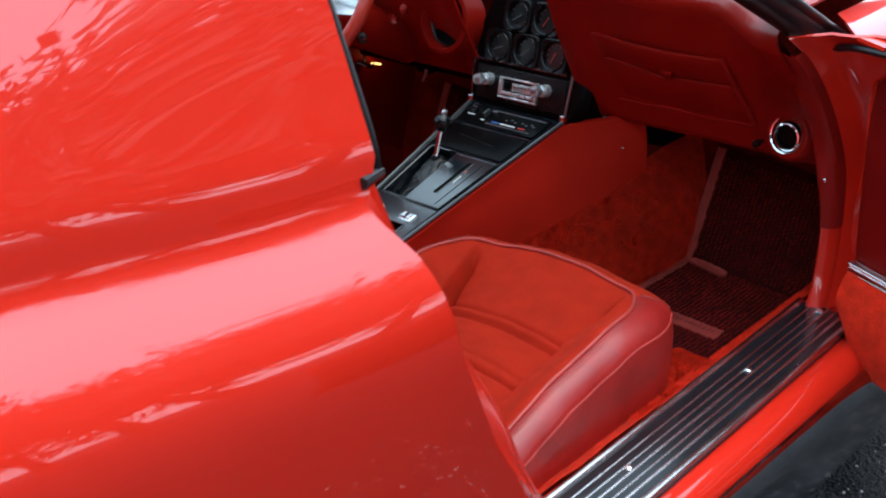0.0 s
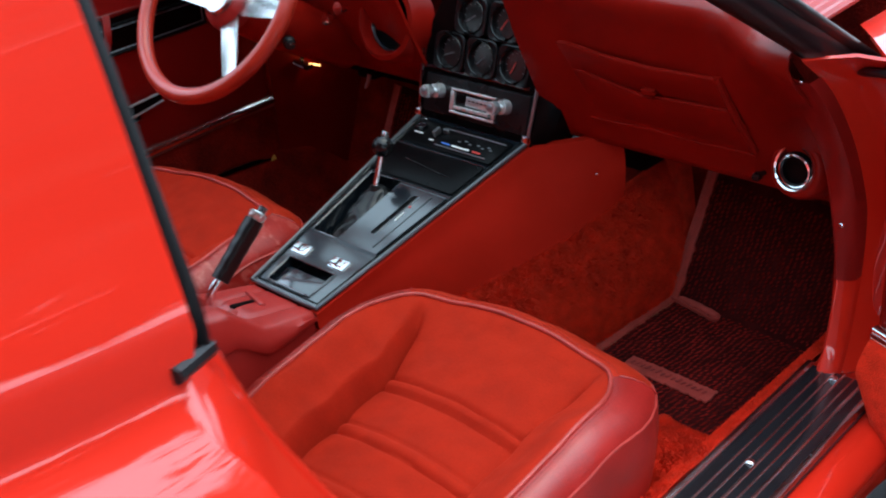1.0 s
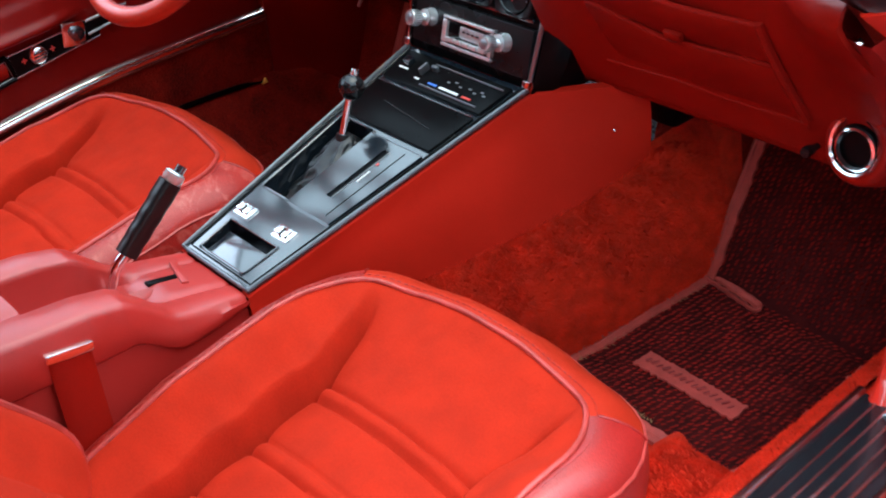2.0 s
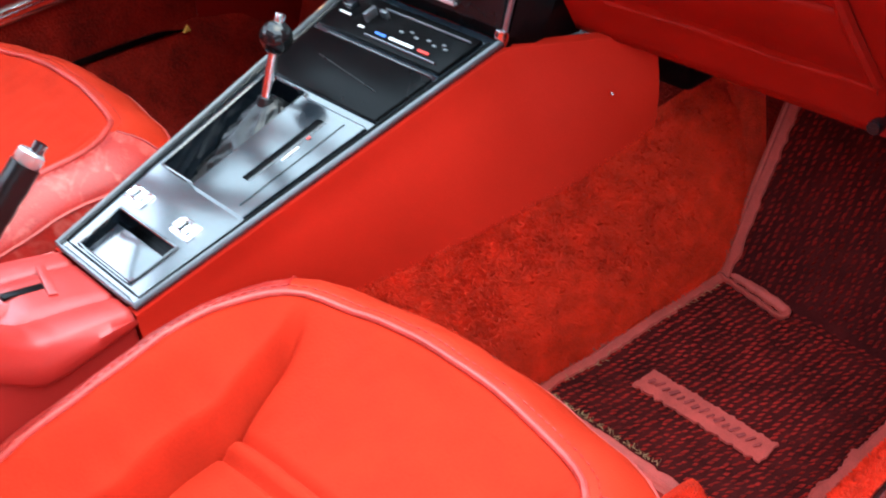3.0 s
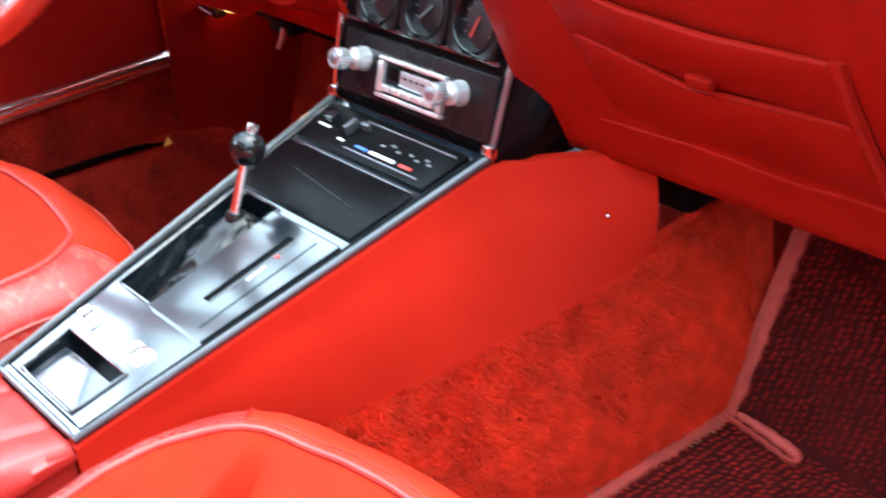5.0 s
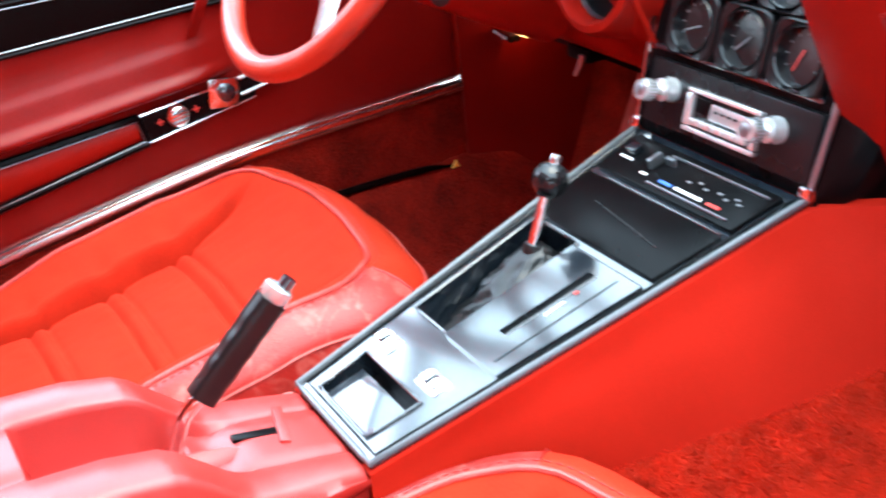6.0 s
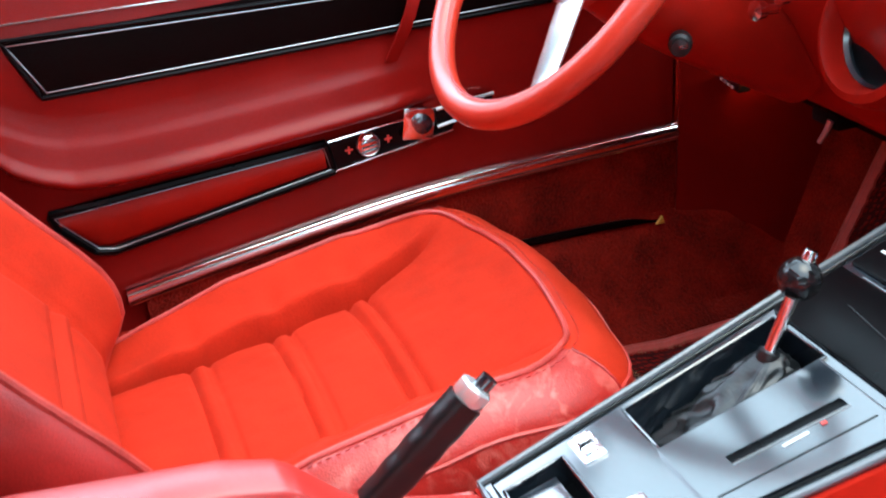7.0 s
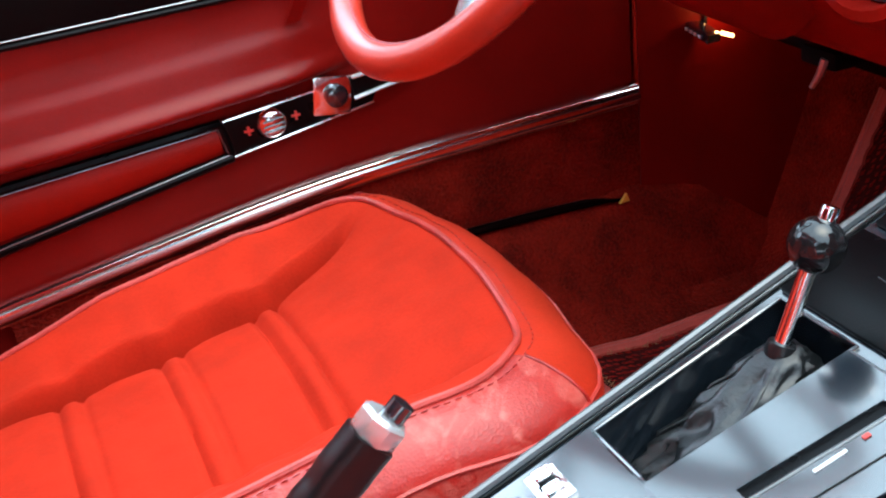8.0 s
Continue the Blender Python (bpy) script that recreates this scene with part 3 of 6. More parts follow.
    for s in (-1, 1):
        part("seat_track", box((cx + s * 0.205, -0.20, 0.222), (0.03, 0.46, 0.034), 0.004), BLACK_MATT, st, "black seat runner")
    part("recline_lever", tube(curve([(cx + 0.232, -0.36, 0.262), (cx + 0.240, -0.33, 0.268), (cx + 0.243, -0.30, 0.262)]), 0.008, 8), BLACK, st, "black seat lever")
    part("seat_base", box((cx, -0.2, 0.232), (0.36, 0.44, 0.05), 0.012), BLACK_MATT, st, "black seat base")
    # backrest, leaning well back: velour with rolled cross seams between leather sides
    def back(u, v):
        z = 0.425 + 0.60 * v
        rise = v if v > 0.16 else 0.16 - 0.11 * math.sin(math.pi / 2 * min(1, (0.16 - v) / 0.2)) + 0.25 * max(0, 0.0 - v)
        y = -0.385 - 0.40 * rise - 0.03 * math.sin(math.pi * min(1, max(0, v)))
        w = 0.214 - 0.06 * step(0.45, 1.0, v)
        side = step(0.60, 0.95, abs(u))
        y += 0.050 * side * (1 - 0.5 * step(0.6, 1.0, v)) * step(-0.16, 0.12, v)
        inside = 1 - step(0.56, 0.64, abs(u))
        for c in (0.10, 0.29, 0.48, 0.67):
            for k in (c - 0.018, c + 0.018):
                y -= 0.009 * inside * math.exp(-((v - k) / 0.006) ** 2)
            y += 0.004 * inside * math.exp(-((v - c) / 0.018) ** 2)
        y -= 0.012 * math.exp(-((abs(u) - 0.62) / 0.022) ** 2)
        return Vector((cx + u * w, y, z))
    rows = [[back(-1 + 2 * k / 60, -0.13 + 1.13 * j / 100) for k in range(61)] for j in range(101)]
    part("backrest", sheet(rows), VELOUR, st, "bright red velour backrest with rolled cross seams", sharp=75)
    rim = [r[0] for r in rows[::3]] + rows[-1][1:] + [r[-1] for r in reversed(rows[:-1:3])]
    part("piping", tube([p + Vector((0, 0.001, 0)) for p in rim], 0.0046, 8), PIPING, st, "worn red leather piping")
    rings = []
    for out, dep in ((0, 0), (0.010, -0.004), (0.022, -0.022), (0.026, -0.05), (0.022, -0.09), (0.0, -0.11), (-0.12, -0.115)):
        ring = []
        for p in rim:
            v = (p.z - 0.425) / 0.60
            d = Vector((p.x - cx, 0, 0)).normalized() if v < 0.97 else Vector((p.x - cx, 0, 0.3)).normalized()
            ring.append(p + d * out + Vector((0, dep, dep * 0.5)))
        rings.append(ring)
    part("back_bolster", sheet(rings), LEATHER, st, "red leather sides of the backrest", sharp=60)
    part("backrest_shell", sheet([[Vector((cx + u * 0.19, -0.53 - 0.40 * v, 0.40 + 0.58 * v)) for u in (-1, -0.5, 0, 0.5, 1)] for v in (0, 0.25, 0.5, 0.75, 1)], thick=0.01), LEATHER, st, "red leather seat back")
    return st


seat = build_seat(0.372)
driver_seat = build_seat(0.372, 0.030)
driver_seat.location = (0.372 - 0.785, -0.2 + 0.040, 0.205)
tagged(driver_seat, "red bucket seat with velour cushions, under the steering wheel")


# ---- centre console ----
console = thing("centre_console", (0, 0.1, 0.3), "red vinyl centre console with a black shift plate and gauge stack", "console")
O, V, N = Vector((-0.006, -0.092, 0.474)), Vector((0, 0.9645, 0.2640)), Vector((0, -0.2640, 0.9645))


def wide(v):
    return 0.080 + v * 0.1065


def on_plate(s, v, w=0.0):
    """A point of the sloping plate: s -1..1 across, v metres up the slope, w metres above it."""
    return O + Vector((s * wide(v), 0, 0)) + V * v + N * w


PLATE = Matrix((Vector((1, 0, 0)), V, N)).transposed().to_4x4()


def celled(ss, vs, holes, w, deep):
    """A plate with openings cut right through it."""
    bm = bmesh.new()
    grid = {}
    for i, a in enumerate(ss):
        for j, b in enumerate(vs):
            grid[i, j] = bm.verts.new(on_plate(a, b, w))
    for i in range(len(ss) - 1):
        for j in range(len(vs) - 1):
            a, b = (ss[i] + ss[i + 1]) / 2, (vs[j] + vs[j + 1]) / 2
            if any(h[0] < a < h[1] and h[2] < b < h[3] for h in holes):
                continue
            bm.faces.new((grid[i, j], grid[i + 1, j], grid[i + 1, j + 1], grid[i, j + 1]))
    loose = [v for v in bm.verts if not v.link_faces]
    bmesh.ops.delete(bm, geom=loose, context="VERTS")
    edge = [e for e in bm.edges if len(e.link_faces) == 1]
    r = bmesh.ops.extrude_edge_only(bm, edges=edge)
    bmesh.ops.translate(bm, vec=-N * deep, verts=[v for v in r["geom"] if isinstance(v, bmesh.types.BMVert)])
    return bm


def strip_on(s0, v0, s1, v1, r, w=0.001, n=8):
    return tube([on_plate(s0 + (s1 - s0) * k / n, v0 + (v1 - v0) * k / n, w) for k in range(n + 1)], r, 8)


def build_shift_plate():
    well, ash = (-0.80, -0.12, 0.142, 0.306), (-0.68, 0.58, 0.016, 0.074)
    plate = part("shift_plate", celled([-1, -0.8, -0.68, -0.12, 0.58, 1], [0, 0.016, 0.074, 0.142, 0.306, 0.36, 0.42, 0.478], [well, ash], 0, 0.05), BLACK, console, "glossy black plastic shift plate")
    part("rim", tube([on_plate(-0.985, 0.478 * (1 - k / 10), 0.001) for k in range(10)] + [on_plate(-0.985 + 1.97 * k / 10, 0.002, 0.001) for k in range(11)] + [on_plate(0.985, 0.478 * k / 10, 0.001) for k in range(1, 11)], 0.0036, 8), EDGE, plate, "satin grey edge")
    part("rim", tube([on_plate(-0.90, 0.47 - 0.458 * k / 10, 0.001) for k in range(10)] + [on_plate(-0.90 + 1.80 * k / 10, 0.011, 0.001) for k in range(11)] + [on_plate(0.90, 0.012 + 0.458 * k / 10, 0.001) for k in range(1, 11)], 0.0012, 8), BLACK_MATT, plate)
    part("well", slab([on_plate(-0.84, 0.135, -0.05), on_plate(-0.08, 0.135, -0.05), on_plate(-0.08, 0.312, -0.05), on_plate(-0.84, 0.312, -0.05)], -N * 0.004), BLACK_MATT, plate, "black shifter well")
    part("well_edge", closed_on([on_plate(-0.80, 0.142, 0.001), on_plate(-0.80, 0.306, 0.001), on_plate(-0.12, 0.306, 0.001), on_plate(-0.12, 0.142, 0.001)], 0.0018), BLACK, plate)
    # ash tray with a tilted lid
    lid = [on_plate(-0.60, 0.018, -0.006), on_plate(0.56, 0.018, -0.006), on_plate(0.56, 0.061, -0.007), on_plate(-0.60, 0.061, -0.007)]
    part("ashtray_lid", slab(lid, -N * 0.003, 0.0012), BLACK, plate, "black ash tray lid")
    part("ashtray", slab([on_plate(-0.7, 0.012, -0.03), on_plate(0.6, 0.012, -0.03), on_plate(0.6, 0.078, -0.03), on_plate(-0.7, 0.078, -0.03)], -N * 0.004), BLACK_MATT, plate, "dark ash tray")
    part("ashtray_edge", closed_on([on_plate(-0.68, 0.016, 0.001), on_plate(-0.68, 0.074, 0.001), on_plate(0.58, 0.074, 0.001), on_plate(0.58, 0.016, 0.001)], 0.002), BLACK, plate)
    # raised quadrant with its slot
    quad = part("quadrant", celled([-0.10, -0.04, 0.34, 0.44, 0.83, 0.88], [0.139, 0.146, 0.176, 0.282, 0.292, 0.299], [(0.34, 0.44, 0.176, 0.282)], 0.005, 0.006), BLACK, plate, "raised black shift quadrant")
    part("slot", slab([on_plate(0.34, 0.176, 0.0012), on_plate(0.44, 0.176, 0.0012), on_plate(0.44, 0.282, 0.0012), on_plate(0.34, 0.282, 0.0012)], N * 0.0008), BLACK_MATT, quad, "black slot")
    part("slot_edge", strip_on(0.46, 0.176, 0.46, 0.282, 0.0009, 0.005), EDGE, quad, "bright edge")
    part("groove", strip_on(0.70, 0.148, 0.66, 0.290, 0.0007, 0.0052), BLACK_MATT, quad)
    part("front_edge", strip_on(-0.09, 0.2985, 0.87, 0.2985, 0.0014, 0.004), EDGE, quad, "bright edge")
    part("gate_mark", box(on_plate(0.52, 0.228, 0.0055), (0.0022, 0.024, 0.001), 0, PLATE), WHITE, quad, "pale gate marking")
    part("gate_mark", box(on_plate(0.50, 0.255, 0.0056), (0.003, 0.005, 0.001), 0, PLATE), RED_MARK, quad, "red gate marking")
    # cover, heater panel
    cover = part("cover", slab([on_plate(-0.86, 0.312, 0.0), on_plate(0.86, 0.312, 0.0), on_plate(0.86, 0.392, 0.0), on_plate(-0.86, 0.392, 0.0)], N * 0.004, 0.0015), BLACK_MATT, plate, "black grained cover")
    part("groove", strip_on(-0.45, 0.36, 0.55, 0.345, 0.0010, 0.004), BLACK_SOFT, cover)
    part("groove", strip_on(-0.62, 0.393, 0.84, 0.393, 0.0016, 0.004), BLACK, cover)
    heat = part("heater_panel", slab([on_plate(-0.84, 0.402, 0.0), on_plate(0.86, 0.402, 0.0), on_plate(0.86, 0.466, 0.0), on_plate(-0.84, 0.466, 0.0)], N * 0.005, 0.002), BLACK_MATT, plate, "black heater control panel")
    part("slot_edge", strip_on(-0.30, 0.456, 0.80, 0.456, 0.0014, 0.006), SATIN, heat, "bright slot edge")
    part("slot_edge", strip_on(-0.22, 0.410, 0.74, 0.410, 0.0014, 0.006), SATIN, heat, "bright slot edge")
    for s, wd, m in ((-0.06, 0.018, BLUE), (0.22, 0.040, WHITE), (0.52, 0.018, RED_MARK)):
        part("scale_bar", box(on_plate(s, 0.418, 0.0062), (wd, 0.004, 0.001), 0, PLATE), m, heat, "coloured temperature scale")
    for s, v in ((0.10, 0.433), (0.20, 0.438), (0.30, 0.433), (0.44, 0.436), (0.54, 0.432), (0.62, 0.438), (0.68, 0.433)):
        part("lettering", box(on_plate(s, v, 0.0060), (0.006, 0.003, 0.001), 0.0003, PLATE), GREY_MARK, heat)
    part("lever", box(on_plate(-0.34, 0.436, 0.011), (0.005, 0.018, 0.012), 0.001, PLATE), SATIN, heat, "heater lever")
    part("lever", box(on_plate(-0.22, 0.445, 0.009), (0.012, 0.005, 0.010), 0.001, PLATE), SATIN, heat, "heater lever")
    part("lever", box(on_plate(-0.66, 0.440, 0.009), (0.016, 0.014, 0.010), 0.002, PLATE), BLACK, heat, "fan switch")
    for s, v, wd in ((-0.74, 0.448, 0.012), (-0.66, 0.428, 0.020), (-0.34, 0.418, 0.010)):
        part("lettering", box(on_plate(s, v, 0.0062), (wd, 0.003, 0.001), 0, PLATE), WHITE, heat)
    # two chrome window switches
    for x in (-0.060, 0.032):
        c = Vector((x, 0.0, 0.500)) - N * 0.001
        sw = part("window_switch", box(c + N * 0.001, (0.034, 0.022, 0.004), 0.0012, PLATE), CHROME, plate, "chrome window switch bezel")
        part("rocker", box(c + N * 0.006 - Vector((0.0065, 0, 0)), (0.010, 0.013, 0.008), 0.0015, PLATE), CHROME, sw, "chrome rocker")
        part("rocker", box(c + N * 0.004 + Vector((0.0065, 0, 0)), (0.010, 0.013, 0.006), 0.0015, PLATE), CHROME, sw, "chrome rocker")
        part("rocker_gap", box(c + N * 0.0035, (0.003, 0.015, 0.002), 0, PLATE), BLACK_MATT, sw)


def build_console_sides():
    for s in (-1, 1):
        rows = []
        for i in range(31):
            y = -0.095 + 0.585 * i / 30
            v = min(0.478, (y + 0.092) / 0.9645)
            g = min(1, max(0, (y - 0.37) / 0.12))
            top = on_plate(s, v, -0.006) if y < 0.37 else Vector((s * (0.131 + 0.104 * g) - 0.006 * (1 - g), y, 0.594 + 0.008 * g))
            low = Vector((s * side_x(y), y, side_z(y)))
            rows.append([top + Vector((-s * 0.012, 0, 0.002)), top + Vector((s * 0.004, 0, 0)), top.lerp(low, 0.05) + Vector((s * 0.004, 0, 0))] + [top.lerp(low, k / 8) + Vector((s * 0.006 * math.sin(math.pi * k / 8), 0, 0)) for k in range(1, 9)] + [low + Vector((-s * 0.006, 0, -0.004))])
        side = part("side_panel", sheet(rows), CONSOLE_RED, console, "smooth red vinyl console side")
        if s == 1:
            screw((0.2185, 0.4395, 0.5415), (0.766, -0.45, 0.46), 0.0028, side)
    # parking brake tunnel behind the plate: a moulded cover with a lip over the carpeted sides
    rows = []
    for i in range(131):
        y = -0.094 - 0.52 * i / 130
        z = ramp(-y, [(0.094, 0.470), (0.12, 0.477), (0.17, 0.488), (0.195, 0.496), (0.205, 0.503), (0.245, 0.542), (0.258, 0.550), (0.30, 0.560), (0.45, 0.575), (0.62, 0.58)])
        tray = step(0.222, 0.252, -y) * (1 - step(0.352, 0.358, -y)) * 0.058
        slope = step(0.165, 0.235, -y)
        w = ramp(-y, [(0.094, 0.080), (0.2, 0.090), (0.3, 0.098), (0.62, 0.104)])
        dip = 0.026 * slope * (1 - step(0.235, 0.262, -y))
        lip = ramp(-y, [(0.094, 0.010), (0.14, 0.026), (0.21, 0.046), (0.30, 0.062), (0.62, 0.070)])
        d = tray + dip
        cs = [(-w + 0.004, 0.33), (-w + 0.003, z - lip - 0.004), (-w - 0.004, z - lip - 0.003), (-w - 0.006, z - lip), (-w - 0.005, z - lip * 0.5), (-w, z - 0.009), (-w + 0.003, z - 0.003), (-w + 0.009, z), (-0.047, z), (-0.0445, z - 0.0012 - d * 0.02),
              (-0.043, z - 0.002 - d * 0.12), (-0.0385, z - 0.002 - d * 0.86), (-0.0355, z - d), (-0.02, z - d)]
        cs = cs + [(-a, b) for a, b in reversed(cs)]
        rows.append([Vector((a - 0.006, y, b)) for a, b in cs])
    part("brake_tunnel", sheet(rows), BRAKE_RED, console, "red vinyl parking brake tunnel with a moulded tray", sharp=50)
    part("slot_surround", box((-0.022, -0.1335, 0.4820), (0.058, 0.010, 0.005), 0.0016, Matrix.Rotation(radians(-14), 4, "Z") @ Matrix.Rotation(radians(-13), 4, "X")), BRAKE_RED, console, "raised bar in front of the brake slit")
    part("slit", box((-0.018, -0.160, 0.4845), (0.011, 0.045, 0.005), 0.001, Matrix.Rotation(radians(-13), 4, "X")), BLACK_MATT, console, "black brake lever slit")


build_shift_plate()
build_console_sides()


# gauge stack: a leaning black face over the plate
def on_face(x, z, w=0.0):
    n = Vector((0, -0.9617, 0.2741))
    return Vector((x - 0.006, 0.372 + 0.285 * (z - 0.6), z)) + n * w


FACE = Matrix((Vector((1, 0, 0)), Vector((0, 0.2741, 0.9617)), Vector((0, -0.9617, 0.2741)))).transposed().to_4x4()
FACE_N = Vector((0, -0.9617, 0.2741))


def build_stack():
    out = [(-0.131, 0.598), (-0.135, 0.70), (-0.128, 0.765), (-0.098, 0.83), (-0.07, 0.87), (0.085, 0.87), (0.112, 0.83), (0.137, 0.765), (0.141, 0.70), (0.131, 0.598)]
    stack = part("instrument_panel", slab([on_face(x, z, 0) for x, z in out], -FACE_N * 0.10, 0.004), BLACK_MATT, console, "black gauge stack with five round gauges and a radio")
    part("stack_flank", sheet([[Vector((0.131 + a * 0.034 + d, 0.37 + 0.285 * (z - 0.6) + b, z)) for a, b, d in ((0, 0.002, d1), (0.45, 0.010, d0), (0.95, 0.026, d0), (1.25, 0.10, d0))] for z, d0, d1 in ((0.585, -0.026, -0.006), (0.605, -0.012, -0.003), (0.63, -0.002, 0), (0.67, 0.006, 0.003), (0.71, 0.002, 0.006), (0.75, -0.008, 0.004), (0.79, -0.024, -0.006), (0.84, -0.050, -0.028))]), BLACK_MATT, stack, "black flank of the stack")
    for s in (-1, 1):
        line = [on_face(s * x, z, 0.003) for x, z in ((0.129, 0.604), (0.133, 0.65), (0.137, 0.70), (0.138, 0.718))]
        part("bright_strip", tube(line, 0.0036, 8), CHROME if s < 0 else SATIN, stack, "thin chrome strip")
        part("bright_foot", box(on_face(s * 0.1285, 0.606, 0.005), (0.014, 0.012, 0.010), 0.002, FACE), CHROME, stack, "chrome corner")
    for x, z in ((-0.066, 0.722), (0.009, 0.722), (0.084, 0.722), (-0.025, 0.788), (0.052, 0.788)):
        angles = [2 * math.pi * k / 40 for k in range(40)]
        def square(a, r):
            m = max(abs(math.cos(a)) ** 6 + abs(math.sin(a)) ** 6, 1e-6) ** (-1 / 6)
            return r * m * math.cos(a), r * 0.92 * m * math.sin(a)
        ring = [[on_face(x + 0.0305 * math.cos(a), z + 0.0305 * math.sin(a), 0.003) for a in angles], [on_face(x + 0.0312 * math.cos(a), z + 0.0312 * math.sin(a), 0.012) for a in angles],
                [on_face(x + square(a, 0.0335)[0], z + square(a, 0.0335)[1], 0.0135) for a in angles], [on_face(x + square(a, 0.0355)[0], z + square(a, 0.0355)[1], 0.012) for a in angles], [on_face(x + square(a, 0.036)[0], z + square(a, 0.036)[1], 0.001) for a in angles]]
        part("gauge_surround", sheet(ring, close_u=True), BLACK_SOFT, stack, "square black gauge surround")
        g = part("gauge", lathe([(0.0308, 0.0), (0.0302, 0.009), (0.0290, 0.0105), (0.0278, 0.0095), (0.0272, 0.004), (0.0265, 0.0006), (0.0, 0.0006)], on_face(x, z, 0.003), FACE_N, 32), BLACK_GLOSS, stack, "round black gauge with a deep bezel")
        for k in range(9):
            a = radians(210 - 30 * k)
            part("tick", box(on_face(x + 0.021 * math.cos(a), z + 0.021 * math.sin(a), 0.0042), (0.003, 0.0010, 0.0006), 0, FACE @ Matrix.Rotation(a, 4, "Z")), GREY_MARK, g)
        part("needle", box(on_face(x - 0.004, z - 0.004, 0.0056), (0.024, 0.0016, 0.0008), 0, FACE @ Matrix.Rotation(radians(40 + 300 * x), 4, "Z")), RED_MARK if x > 0.05 else GREY_MARK, g, "gauge needle")
    part("ledge", box(on_face(0, 0.690, 0.003), (0.245, 0.006, 0.008), 0.002, FACE), BLACK, stack, "black ledge")
    # radio: a bright framed face low on the stack, two stepped knobs on long shafts
    rx, rz = 0.006, 0.642
    radio = part("radio", box(on_face(0.006, rz + 0.004, 0.004), (0.245, 0.070, 0.010), 0.003, FACE), BLACK_SOFT, console, "car radio with chrome surround and two knobs")
    for x, z, a, b in ((0, 0.0195, 0.106, 0.005), (0, -0.0195, 0.106, 0.005), (-0.0485, 0, 0.009, 0.034), (0.0490, 0, 0.008, 0.034)):
        part("surround_bar", box(on_face(rx + x, rz + z, 0.012), (a, b, 0.008), 0.002, FACE), PALE, radio, "chrome surround")
    part("dial", box(on_face(rx + 0.014, rz + 0.0035, 0.0105), (0.066, 0.017, 0.003), 0.0008, FACE), SILVER, radio, "pale tuning dial")
    for k in range(6):
        part("lettering", box(on_face(rx - 0.010 + 0.0095 * k, rz + 0.005, 0.0125), (0.005, 0.0025, 0.0006), 0, FACE), BLACK_MATT, radio)
    part("cassette_slot", box(on_face(rx - 0.032, rz + 0.006, 0.011), (0.020, 0.015, 0.003), 0.001, FACE), BLACK_MATT, radio)
    for k in range(5):
        part("push_button", box(on_face(rx - 0.034 + 0.017 * k, rz - 0.0105, 0.014), (0.015, 0.007, 0.009), 0.0015, FACE), PALE, radio, "chrome push button")
    for x in (-0.079, 0.078):
        base = on_face(x, rz + 0.010, 0.004)
        rim = []
        for r, h in ((0.0140, 0.004), (0.0140, 0.011), (0.0125, 0.013), (0.0125, 0.020), (0.0060, 0.021), (0.0060, 0.031), (0.0110, 0.032), (0.0116, 0.045), (0.0105, 0.048), (0, 0.048)):
            rim.append((r, h))
        kn = part("knob", lathe(rim, base, FACE_N, 24), PALE, radio, "stepped chrome radio knob")
        for k in range(20):
            a = 2 * math.pi * k / 20
            part("rib", box(base + FACE.to_3x3() @ Vector((0.0114 * math.cos(a), 0.0114 * math.sin(a), 0.0390)), (0.0010, 0.0010, 0.010), 0, FACE @ Matrix.Rotation(a, 4, "Z")), SATIN, kn)
        part("knob_face", lathe([(0, 0.0492), (0.0055, 0.0490), (0.007, 0.0482)], base, FACE_N, 20), SATIN, kn)
    return stack


build_stack()


# ---- gear shifter ----
shifter = thing("gear_shifter", (-0.05, 0.16, 0.50), "black ball gear shifter on a chrome stalk with leather boot", "gear lever")


